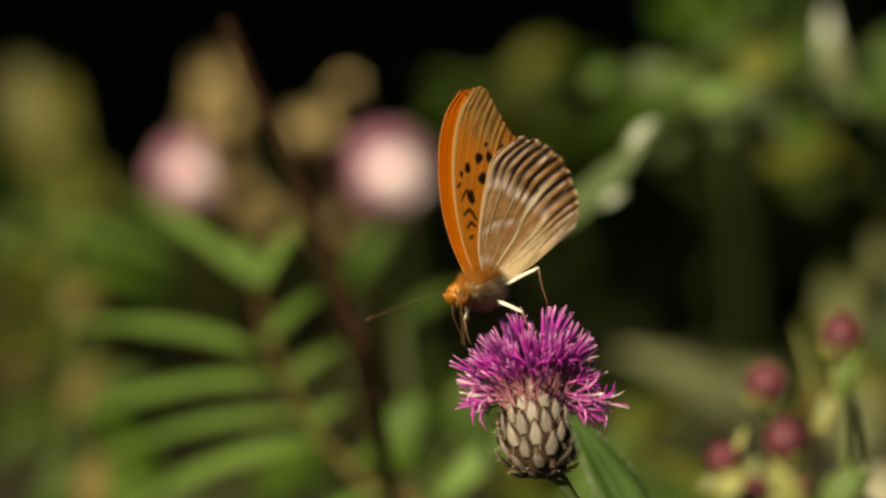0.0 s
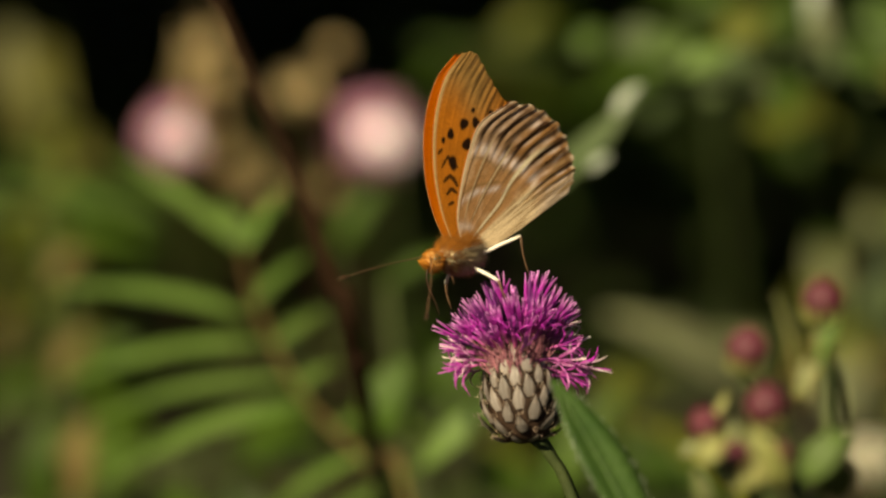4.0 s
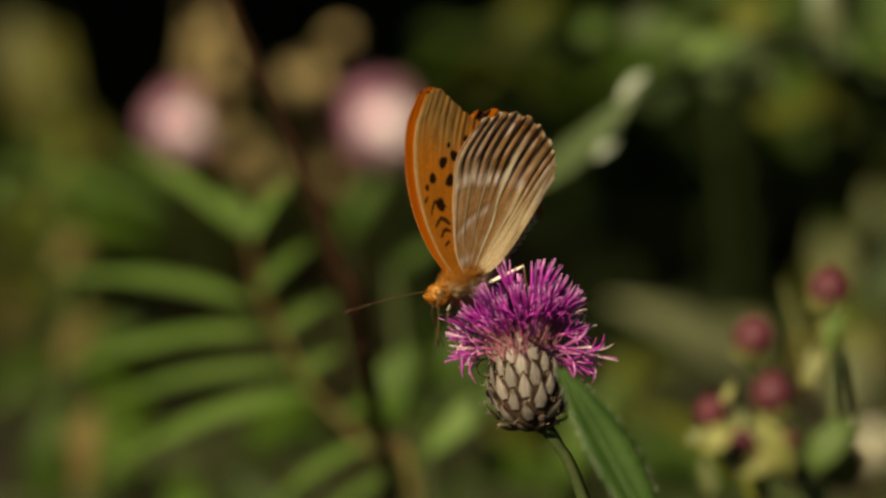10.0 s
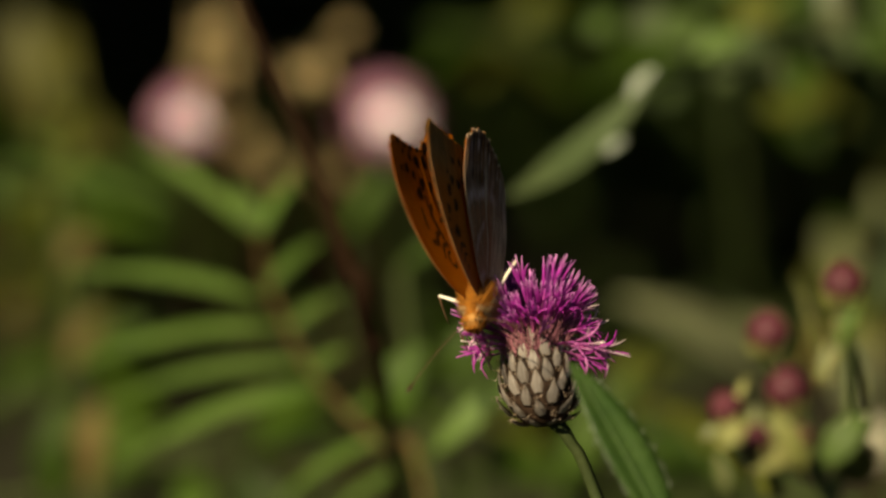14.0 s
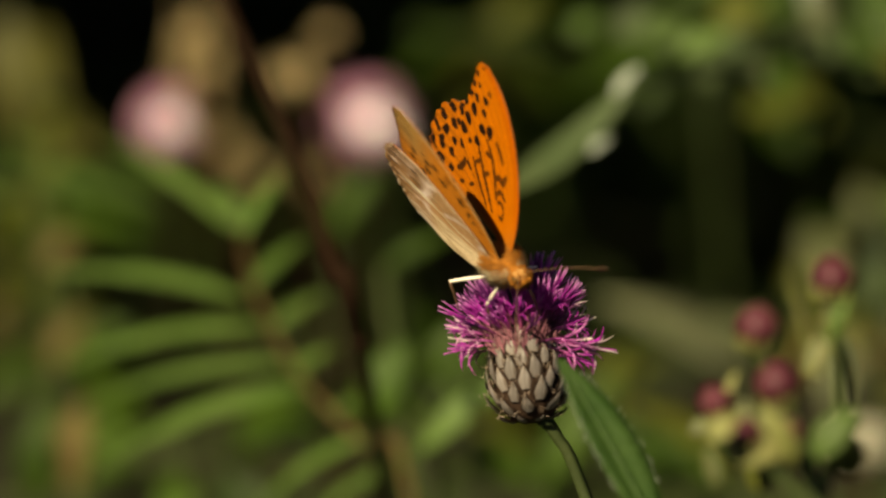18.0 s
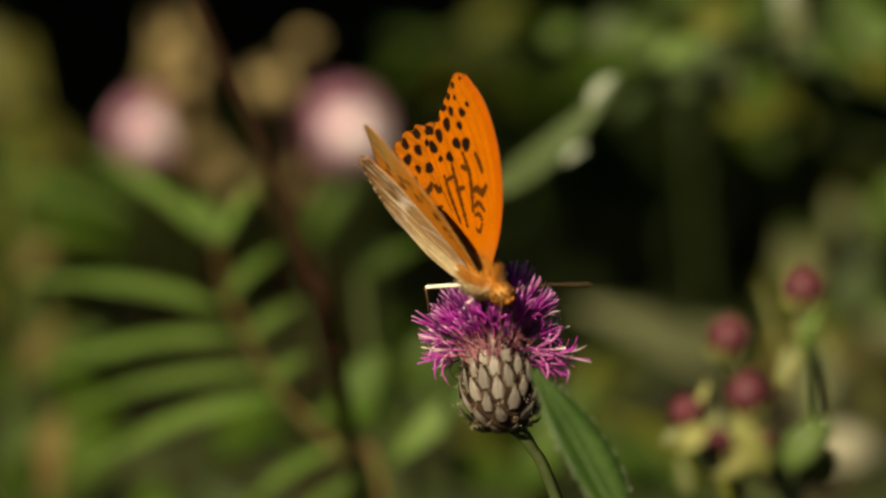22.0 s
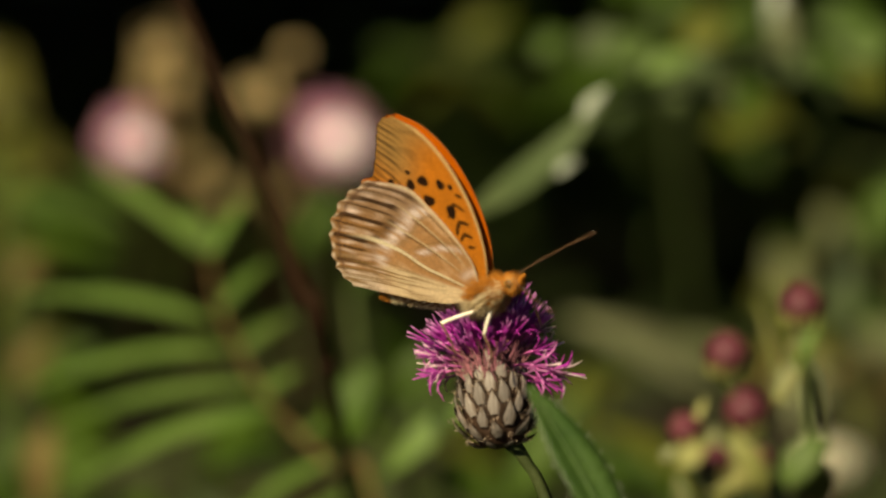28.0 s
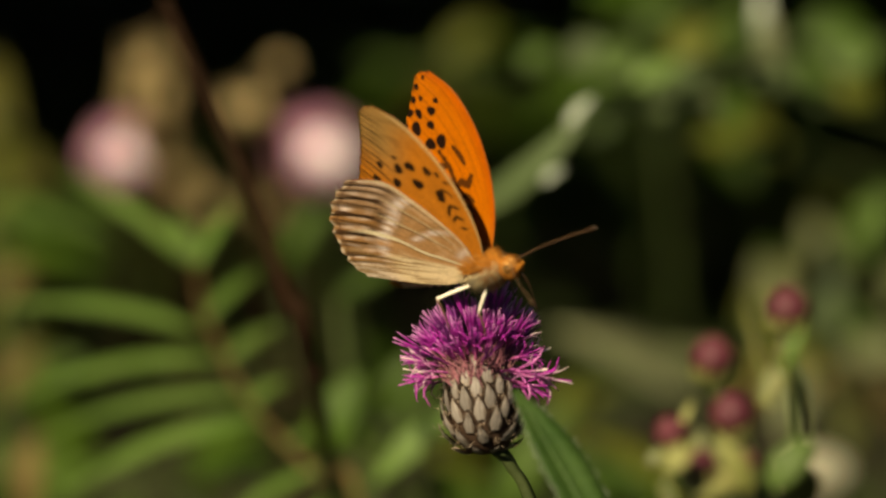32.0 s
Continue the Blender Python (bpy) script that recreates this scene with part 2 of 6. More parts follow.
BARK = grained("bark", (0.06, 0.045, 0.03), (0.035, 0.028, 0.02), 0.85, 120, 12, bump=0.6)
SOIL = grained("leaf_litter_soil", (0.022, 0.018, 0.009), (0.014, 0.014, 0.006), 0.9, 60, 4, bump=0.7, spread=0.0)


# ---- mesh code ----
def put(name, geo, mats, parent=None, label="", m=None, smooth=True):
    """Links one mesh object; geo is (verts, faces) or (verts, faces, material indices)."""
    me = geo if isinstance(geo, bpy.types.Mesh) else bpy.data.meshes.new(name)
    if me is not geo:
        me.from_pydata([tuple(v) for v in geo[0]], [], geo[1])
        for mat in mats if isinstance(mats, (list, tuple)) else (mats,):
            me.materials.append(mat)
        if len(geo) > 2:
            me.polygons.foreach_set("material_index", geo[2])
        if smooth:
            me.polygons.foreach_set("use_smooth", [True] * len(me.polygons))
        me.update()
    ob = new(name, me)
    if parent:
        ob.parent = parent
    if m is not None:
        ob.matrix_basis = m
    if label:
        tagged(ob, label)
    return ob


def thing(name, base, label, category, group="", kind=""):
    ob = new(name)
    ob.empty_display_size = 0.005
    ob.location = base
    return tagged(ob, label, category, group, kind)


def shifted(geo, base):
    return ([Vector(v) - Vector(base) for v in geo[0]], *geo[1:])


def joined(*geos):
    verts, faces = [], []
    for g in geos:
        k = len(verts)
        verts += list(g[0])
        faces += [tuple(i + k for i in f) for f in g[1]]
    return verts, faces


def spline(pts, n):
    """n points along a smooth curve through pts."""
    p = [Vector(q) for q in pts]
    p = [p[0] * 2 - p[1]] + p + [p[-1] * 2 - p[-2]]
    out = []
    for i in range(n):
        s = i / (n - 1) * (len(p) - 3)
        j = min(int(s), len(p) - 4)
        u = s - j
        a, b, c, d = p[j:j + 4]
        out.append(0.5 * (2 * b + (c - a) * u + (2 * a - 5 * b + 4 * c - d) * u * u + (3 * b - a - 3 * c + d) * u ** 3))
    return out


def frames(path):
    """Direction and two sides at each point of a path."""
    out = []
    side = None
    for i, p in enumerate(path):
        d = (path[min(i + 1, len(path) - 1)] - path[max(i - 1, 0)]).normalized()
        if side is None:
            side = d.orthogonal().normalized()
        side = (side - d * side.dot(d)).normalized()
        out.append((d, side, d.cross(side)))
    return out


def tube(path, radii, n=8, ridge=0.0):
    """A closed tube along a path; radii are spread along it."""
    path = [Vector(p) for p in path]
    verts, faces, m = [], [], len(path)
    for i, (p, (d, a, b)) in enumerate(zip(path, frames(path))):
        s = i / (m - 1) * (len(radii) - 1)
        j = min(int(s), len(radii) - 2)
        r = radii[j] + (radii[j + 1] - radii[j]) * (s - j)
        for k in range(n):
            w = 2 * math.pi * k / n
            rr = r * (1 + ridge * (1 if k % 2 else -1))
            verts.append(p + (a * math.cos(w) + b * math.sin(w)) * rr)
    for i in range(m - 1):
        for k in range(n):
            faces.append((i * n + k, i * n + (k + 1) % n, (i + 1) * n + (k + 1) % n, (i + 1) * n + k))
    faces += [tuple(reversed(range(n))), tuple(range((m - 1) * n, m * n))]
    return verts, faces


def blade(base, tip, width, facing, fold=0.25, droop=0.1, seg=10, widest=0.45, teeth=0, tooth=0.12, thick=0.0003, wave=0.0, twist=0.0):
    """A leaf from base to tip with a midrib fold, a bend, toothed or waved edges and real thickness."""
    base, tip, facing = Vector(base), Vector(tip), Vector(facing)
    run = tip - base
    d = run.normalized()
    side0 = d.cross(facing).normalized()
    up0 = side0.cross(d).normalized()
    rows = []
    for i in range(seg + 1):
        t = i / seg
        a = twist * t
        side, up = side0 * math.cos(a) + up0 * math.sin(a), up0 * math.cos(a) - side0 * math.sin(a)
        c = base + run * t + up0 * (droop * run.length * (4 * t * (1 - t)))
        g = math.log(0.5) / math.log(widest)
        w = 0.5 * width * max(0.02, math.sin(math.pi * min(0.985, max(0.012, t)) ** g)) ** 0.8
        if teeth:
            w *= 1 - tooth + 2 * tooth * abs(((t * teeth) % 1.0) - 0.5) * 2
        lift = up * (w * fold)
        ripple = up * (wave * width * math.sin(t * 17 + 1.3))
        rows.append((c - side * w + lift + ripple, c - side * w * 0.5 + lift * 0.42, c, c + side * w * 0.5 + lift * 0.42, c + side * w + lift - ripple))
    verts = [v for r in rows for v in r]
    n = len(verts)
    verts += [v - up0 * thick for v in verts]
    faces = []
    for i in range(seg):
        for k in range(4):
            q = i * 5 + k
            faces.append((q, q + 1, q + 6, q + 5))
            faces.append((n + q + 5, n + q + 6, n + q + 1, n + q))
        a, b = i * 5, i * 5 + 4
        faces.append((a + 5, n + a + 5, n + a, a))
        faces.append((b, n + b, n + b + 5, b + 5))
    for a, flip in ((0, False), (seg * 5, True)):
        for k in range(4):
            f = (a + k, n + a + k, n + a + k + 1, a + k + 1)
            faces.append(f if not flip else tuple(reversed(f)))
    return verts, faces


def lathe(base, axis, profile, n=16, lump=0.0):
    """A body of revolution: profile is rows of (along, radius) from base along axis."""
    axis = Vector(axis).normalized()
    a = axis.orthogonal().normalized()
    b = axis.cross(a)
    verts, faces = [], []
    for h, r in profile:
        for k in range(n):
            w = 2 * math.pi * k / n
            rr = r * (1 + lump * noise.noise((math.cos(w) * 2, math.sin(w) * 2, h * 700)))
            verts.append(Vector(base) + axis * h + (a * math.cos(w) + b * math.sin(w)) * rr)
    m = len(profile)
    for i in range(m - 1):
        for k in range(n):
            faces.append((i * n + k, i * n + (k + 1) % n, (i + 1) * n + (k + 1) % n, (i + 1) * n + k))
    faces += [tuple(reversed(range(n))), tuple(range((m - 1) * n, m * n))]
    return verts, faces


def egg(base, axis, length, radius, n=16, seg=10, widest=0.5, lump=0.0):
    g = math.log(0.5) / math.log(widest)
    rows = [(length * i / seg, max(radius * 0.03, radius * math.sin(math.pi * (i / seg) ** g) ** 0.6) if 0 < i < seg else radius * 0.05) for i in range(seg + 1)]
    return lathe(base, axis, rows, n, lump)


def hairs(roots, length, radius, lean, spread, rng):
    """Fine tapered hairs on (place, normal) roots, joined."""
    verts, faces = [], []
    for p, nrm in roots:
        d = (nrm + lean + Vector((rng.gauss(0, spread), rng.gauss(0, spread), rng.gauss(0, spread)))).normalized()
        a = d.orthogonal().normalized() * radius
        b = d.cross(a)
        k = len(verts)
        L = length * rng.uniform(0.6, 1.2)
        verts += [p + a, p - a * 0.5 + b * 0.86, p - a * 0.5 - b * 0.86, p + d * L]
        faces += [(k, k + 1, k + 3), (k + 1, k + 2, k + 3), (k + 2, k, k + 3)]
    return verts, faces


MM = 0.001

# ---- ground, backdrop of undergrowth and unseen plants that block light ----
def ground():
    """One sheet of soil to the horizon, lumpy near the plants."""
    ticks = [-900, -300, -100, -40, -15] + [x * 0.5 for x in range(-16, 17)] + [15, 40, 100, 300, 900]
    verts = []
    for y in ticks:
        for x in ticks:
            near = max(0.0, 1 - math.hypot(x, y) / 40)
            verts.append((x, y, -0.02 + near * 0.09 * noise.noise((x * 0.7, y * 0.7, 3.1))))
    n = len(ticks)
    faces = [(j * n + i, j * n + i + 1, (j + 1) * n + i + 1, (j + 1) * n + i) for j in range(n - 1) for i in range(n - 1)]
    return tagged(put("ground", (verts, faces), SOIL), "dark leaf-litter soil under the undergrowth", "ground", kind="structure")


def scatter_leaves(count, box, size, rng, flat=0.4, keep=None):
    """Many small folded leaves inside a box, joined."""
    verts, faces = [], []
    for _ in range(count):
        p = Vector((rng.uniform(*box[0]), rng.uniform(*box[1]), rng.uniform(*box[2])))
        if keep and not keep(p):
            continue
        L = size * rng.uniform(0.6, 1.3)
        d = Vector((rng.gauss(0, 1), rng.gauss(0, 1), rng.gauss(0, flat))).normalized()
        s = d.cross(Vector((rng.gauss(0, 0.5), rng.gauss(0, 0.5), 1))).normalized()
        u = s.cross(d)
        k = len(verts)
        verts += [p, p + d * L * 0.4 + s * L * 0.3 + u * L * 0.08, p + d * L * 0.45, p + d * L * 0.4 - s * L * 0.3 + u * L * 0.08, p + d * L - u * L * 0.1]
        faces += [(k, k + 2, k + 1), (k, k + 3, k + 2), (k + 1, k + 2, k + 4), (k + 2, k + 3, k + 4)]
    return verts, faces


ground()


def shade_hazel():
    """An unseen tree, added so that its low crown shades the ground behind the flowers."""
    rng = random.Random(11)
    base = Vector((0.6, 3.9, 0))
    tree = thing("shade_hazel_tree", base, "unseen tree added to shade the background, with brown stems and a low dense green crown", "tree")
    put("trunk", shifted(tube(spline([base - Vector((0, 0, 0.1)), base + Vector((0.03, -0.1, 0.7)), base + Vector((0, -0.2, 1.5)), base + Vector((0.1, -0.3, 3.0))], 12), [0.11, 0.08, 0.06, 0.03], 12), base), BARK, tree)
    for i in range(9):
        w = 2 * math.pi * i / 9 + rng.uniform(-0.2, 0.2)
        end = base + Vector((math.cos(w) * 2.6, math.sin(w) * 2.6 - 0.3, rng.uniform(1.3, 2.1)))
        start = base + Vector((0.02, -0.15, rng.uniform(0.7, 1.4)))
        put("limb", shifted(tube(spline([start, start.lerp(end, 0.5) + Vector((0, 0, 0.25)), end], 9), [0.035, 0.02, 0.008], 7), base), BARK, tree)
    box = ((-4.2, 4.6), (0.7, 7.2), (0.65, 2.6))

    def keep(p):
        edge = 1.30 + 0.10 * noise.noise((p.x * 1.7, p.z * 2, 0.3))
        low = 0.69 + 0.04 * noise.noise((p.x * 1.3, p.y * 1.3, 7.7))
        return p.y > edge and p.z > low and noise.noise((p.x * 1.1, p.y * 1.1, p.z * 1.4 + 20)) > -0.45
    crown = put("crown", shifted(scatter_leaves(70000, box, 0.19, rng, 0.35, keep), base), LEAF_SHADE, tree, "unseen dense crown of small green leaves that blocks light", smooth=False)
    tagged(crown, kind="stuff")
    return tree


shade_hazel()


def shade_thicket(name, centre, size, count, seed, label):
    """An unseen dense shrub, added to close the clearing and hold back sky light."""
    rng = random.Random(seed)
    base = Vector((centre[0], centre[1], 0))
    ob = thing(name, base, label, "shrub", "shrubs round the clearing")
    for i in range(5):
        w = rng.uniform(0, 6.28)
        end = Vector((math.cos(w) * size[0] * 0.6, math.sin(w) * size[1] * 0.6, size[2] * rng.uniform(0.6, 0.9)))
        put("limb", tube(spline([Vector((0, 0, -0.05)), end * 0.4 + Vector((0, 0, 0.3)), end], 8), [0.05, 0.03, 0.012], 7), BARK, ob)

    def keep(p):
        q = Vector((p.x / size[0], p.y / size[1], p.z / size[2] - 0.5))
        return q.x ** 2 + q.y ** 2 + (1.8 * q.z) ** 2 < 1 + 0.45 * noise.noise((p.x * 0.9 + seed, p.y * 0.9, p.z * 0.9))
    geo = scatter_leaves(count, ((-size[0] * 1.15, size[0] * 1.15), (-size[1] * 1.15, size[1] * 1.15), (0, size[2])), 0.24, rng, 0.7, keep)
    tagged(put("crown", geo, LEAF_SHADE, ob, "unseen dense crown of small green leaves that blocks light", smooth=False), kind="stuff")


for centre, size, count, seed in (((4.6, 0.2), (1.9, 2.6, 4.2), 9000, 101), ((5.2, -4.6), (2.6, 2.2, 4.6), 9000, 102), ((0.6, -7.2), (3.0, 1.8, 4.4), 9000, 103), ((-5.0, -5.2), (2.6, 2.0, 4.0), 9000, 104), ((-5.4, 0.0), (1.9, 2.8, 4.4), 9000, 105), ((-5.4, 5.2), (2.6, 2.6, 4.4), 8000, 106), ((5.6, 5.4), (2.6, 2.6, 4.4), 8000, 107), ((0.0, 9.4), (4.6, 1.8, 4.6), 9000, 108)):
    shade_thicket("shrub", centre, size, count, seed, "unseen tall dense dark green shrub added at the clearing's edge to block sky light")


def undergrowth():
    rng = random.Random(23)

    def keep(p):
        top = 0.16 + 0.22 * max(0, noise.noise((p.x * 1.9, p.y * 1.9, 4.4)) + 0.25)
        return p.z < top
    geo = scatter_leaves(26000, ((-3.2, 3.2), (2.0, 6.5), (0.0, 0.45)), 0.07, rng, 0.6, keep)
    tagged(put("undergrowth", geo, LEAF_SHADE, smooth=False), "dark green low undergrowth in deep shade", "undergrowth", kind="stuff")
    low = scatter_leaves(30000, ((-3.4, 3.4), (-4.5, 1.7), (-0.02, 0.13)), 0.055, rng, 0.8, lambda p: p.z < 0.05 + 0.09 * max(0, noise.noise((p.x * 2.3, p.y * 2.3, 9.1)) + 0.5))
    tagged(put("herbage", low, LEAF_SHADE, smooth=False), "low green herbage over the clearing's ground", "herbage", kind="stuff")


undergrowth()

# ---- the knapweed that the butterfly sits on ----
def knapweed():
    rng = random.Random(5)
    foot = site(0.0175, -0.0398, 0.0000)
    root = Vector((foot.x + 0.07, foot.y + 0.02, 0.0))
    plant = thing("knapweed", root, "knapweed with a purple flower head on scaly brown bracts", "flower")
    path = spline([root + Vector((0, 0, -0.02)), root + Vector((0.004, 0, 0.25)), site(0.0432, -0.1027, 0.0000), site(0.0262, -0.0518, 0.0000), site(0.0214, -0.0416, 0.0000), site(0.0188, -0.0385, 0.0000)], 40)
    put("stem", shifted(tube(path, [2.0 * MM, 1.6 * MM, 1.2 * MM, 0.95 * MM, 1.35 * MM], 10, 0.12), root), STEM_GREEN, plant, "ribbed dark green stem")
    axis = (site(0.0152, -0.0220, 0.0000) - site(0.0173, -0.0396, 0.0000)).normalized()
    side = axis.orthogonal().normalized()
    over = axis.cross(side)
    low = site(0.0173, -0.0393, 0.0000)
    tall = (site(0.0152, -0.0220, 0.0000) - low).length
    shape = [(0.0, 1.6), (0.05, 3.6), (0.15, 5.4), (0.30, 6.25), (0.48, 6.25), (0.66, 5.6), (0.82, 4.7), (1.0, 4.0)]

    def girth(h):
        for (h0, r0), (h1, r1) in zip(shape, shape[1:]):
            if h <= h1:
                return (r0 + (r1 - r0) * (h - h0) / (h1 - h0)) * MM
        return shape[-1][1] * MM
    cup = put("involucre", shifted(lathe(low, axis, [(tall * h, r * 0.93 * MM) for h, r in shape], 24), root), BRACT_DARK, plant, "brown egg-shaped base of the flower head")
    # one scale: a pale ribbed lozenge with a dark comb of teeth round its pointed end
    verts, faces, mats = [], [], []
    for edge, (lift, wide) in enumerate(((0.0, 1.0), (0.26, 0.70))):
        for k in range(11):
            t = k / 10
            w = min(1.0, 0.55 + t * 1.2) * max(0.04, (1 - max(0, t - 0.34) / 0.66)) ** 0.75
            w *= 1 - 0.24 * (k % 2) * (1 - edge) * (t > 0.3)
            z = 0.25 + 0.62 * math.sin(math.pi * t * 0.72) + lift - 0.35 * edge * max(0, t - 0.75)
            y = (t - 0.15) * 4.9 * (1 - 0.16 * edge) + edge * 0.25
            verts += [Vector((-w * wide * 1.72, y - 0.25 * w, z - 0.42 * wide * w)), Vector((0, y, z + 0.12 * edge)), Vector((w * wide * 1.72, y - 0.25 * w, z - 0.42 * wide * w))]
        o = edge * 33
        for k in range(10):
            for c in range(2):
                q = o + k * 3 + c
                faces.append((q, q + 1, q + 4, q + 3))
                mats.append(1 - edge)
    verts = [v * MM * 0.95 for v in verts]
    scale, tips = None, []
    rows = 8
    for r in range(rows):
        h = 0.05 + 0.78 * r / (rows - 1)
        count = 9
        for k in range(count):
            w = 2 * math.pi * (k + 0.5 * (r % 2)) / count + rng.uniform(-0.05, 0.05)
            out = side * math.cos(w) + over * math.sin(w)
            g0, g1 = girth(max(0, h - 0.06)), girth(min(1, h + 0.06))
            along = (axis * (0.12 * tall) + out * (g1 - g0)).normalized()
            flat = along.cross(out.cross(along)).normalized()
            nrm = (out - along * out.dot(along)).normalized()
            sx = along.cross(nrm)
            size = rng.uniform(0.92, 1.08) * (0.8 if r == 0 else 1.0 if r < 5 else 0.92 if r < 7 else 0.8)
            tips.append((low + axis * (tall * h) + out * girth(h) + along * 3.1 * MM * size - root, (nrm + along * 0.6).normalized()))
            m = Matrix((sx, along, nrm)).transposed().to_4x4()
            m = Matrix.Translation(low + axis * (tall * h) + out * girth(h) * 0.93 - root) @ m @ Matrix.Rotation(rng.uniform(-0.18, 0.18), 4, "Z") @ Matrix.Rotation(rng.uniform(-0.1, 0.12), 4, "X") @ Matrix.Scale(size, 4)
            if scale is None:
                first = put("bract", (verts, faces, mats), [BRACT_PALE, BRACT_DARK], cup, m=m)
                scale = first.data
            else:
                put("bract", scale, None, cup, m=m)
    fringe = [(p + Vector((rng.gauss(0, 0.6), rng.gauss(0, 0.6), rng.gauss(0, 0.5))) * MM, d) for p, d in tips for _ in range(9)]
    tagged(put("fringe", hairs(fringe, 1.1 * MM, 0.09 * MM, Vector((0, 0, 0.1)), 0.7, rng), FRINGE, cup, "fine pale brown teeth on the bract tips"), kind="stuff")
    # florets: a thin tube that opens into five narrow curling lobes
    kinds = []
    for kind in range(6):
        curl = (0.12, 0.3, 0.5, 0.2, 1.1, 1.7)[kind]
        L = (9.5, 9.0, 9.8, 10.8, 8.0, 7.0)[kind]
        slim = 0.8 if kind > 3 else 1
        parts = [tube(spline([(0, 0, 0), (0.2, 0, L * 0.4), (0.0, 0.2, L * 0.7), (0, 0, L)], 7), [q * slim for q in (0.24, 0.22, 0.28, 0.40)], 6)]
        for k in range(5):
            w = 2 * math.pi * k / 5 + kind
            o = Vector((math.cos(w), math.sin(w), 0))
            c = curl * rng.uniform(0.4, 1.5)
            ll = rng.uniform(4.0, 6.4)
            pts = spline([o * 0.35 + Vector((0, 0, L - 0.3)), o * (0.6 + c) + Vector((0, 0, L + ll * 0.45)), o * (0.9 + 2.4 * c) + Vector((0, 0, L + ll * (0.95 - 0.3 * c)))], 6)
            parts.append(tube(pts, [q * slim for q in (0.18, 0.24, 0.20, 0.05)], 5))
        parts.append(tube(spline([(0, 0, L), (0.2, 0.1, L + 3), (0.1, 0.3, L + 5.4)], 5), [0.13, 0.12, 0.16], 5))
        g = joined(*parts)
        me = bpy.data.meshes.new("floret")
        me.from_pydata([tuple(Vector(v) * MM) for v in g[0]], [], g[1])
        me.polygons.foreach_set("use_smooth", [True] * len(me.polygons))
        me.materials.append(PETAL)
        kinds.append(me)
    deep = kinds[0].copy()
    deep.materials[0] = PETAL_DEEP
    pale = [kinds[4].copy(), kinds[5].copy()]
    for me in pale:
        me.materials[0] = PETAL_PALE
    top = site(0.0152, -0.0228, 0.0000)
    total = 104
    for i in range(total):
        f = (i + 0.5) / total
        tilt = math.acos(1 - f * 0.80)
        w = i * 2.39996
        out = side * math.cos(w) + over * math.sin(w)
        facing = out.dot(-AHEAD)
        if tilt > 0.75 and facing > 0.3:
            tilt = rng.uniform(0.5, 1.05) * (1.1 - 0.2 * facing)
        d = (axis * math.cos(tilt) + out * math.sin(tilt)).normalized()
        d = (d + Vector((rng.gauss(0, 0.13), rng.gauss(0, 0.13), rng.gauss(0, 0.13)))).normalized()
        p = top + out * min(1.0, tilt) * 2.6 * MM - axis * 1.8 * MM
        size = rng.uniform(0.72, 1.06) * (1.0 if tilt < 0.6 else 0.88) * (0.86 if out.dot(RIGHT) < -0.2 and 0.3 < tilt < 0.95 else 1.0)
        turn = d.to_track_quat("Z", "Y").to_matrix().to_4x4() @ Matrix.Rotation(rng.uniform(0, 6.28), 4, "Z")
        me = kinds[i % 4] if f < 0.8 else kinds[4]
        if (f < 0.4 and i % 2) or (f < 0.85 and i % 6 == 3):
            me = deep
        if tilt > 1.0 and i % 4 == 1:
            me = pale[0]
        put("floret", me, None, plant, m=Matrix.Translation(p - root) @ turn @ Matrix.Scale(size, 4))
    # limp outer florets that droop past the scales and curl at their ends
    for i in range(22):
        w = 2 * math.pi * (i + rng.uniform(0, 0.6)) / 22
        out = side * math.cos(w) + over * math.sin(w)
        if abs(out.dot(RIGHT)) < (0.55 if out.dot(RIGHT) > 0 else 0.75):
            continue
        d = (out + axis * rng.uniform(-0.5, 0.25)).normalized()
        turn = d.to_track_quat("Z", "Y").to_matrix().to_4x4() @ Matrix.Rotation(rng.uniform(0, 6.28), 4, "Z")
        me = (pale[1], kinds[5], pale[0], kinds[4])[i % 4]
        put("floret", me, None, plant, m=Matrix.Translation(top + out * 2.6 * MM - axis * 2.4 * MM - root) @ turn @ Matrix.Scale(rng.uniform(0.75, 1.15 if out.dot(RIGHT) > 0 else 0.9), 4))
    # pollen tubes and dry bristles between florets and scales
    bristles = []
    for i in range(520):
        w = rng.uniform(0, 6.28)
        out = side * math.cos(w) + over * math.sin(w)
        bristles.append((top - axis * rng.uniform(0, 5.0) * MM + out * rng.uniform(3.8, 5.6) * MM, (out * 0.3 + axis).normalized()))
    tagged(put("pappus", shifted(hairs(bristles, 5.0 * MM, 0.17 * MM, Vector((0, 0, 0.1)), 0.3, rng), root), PAPPUS, plant, "short brown bristles below the florets"), kind="stuff")
    # the stalked leaf beside the head
    leaf = blade(site(0.0374, -0.0572, -0.0419), site(0.0205, -0.0268, -0.0340), 0.0086, -AHEAD + RIGHT * 0.5 + UP * 0.5, fold=0.35, droop=0.02, seg=28, widest=0.5, teeth=13, tooth=0.07, thick=0.00035)
    put("leaf", shifted(leaf, root), LEAF_KNAP, plant, "toothed deep green leaf with pale edge hairs")
    rib = tube([leaf[0][5 * i + 2] - AHEAD * 0.0002 for i in range(0, 28, 3)], [0.7 * MM, 0.45 * MM, 0.2 * MM], 6)
    put("leaf_rib", shifted(rib, root), LEAF_KNAP, plant)
    edge = []
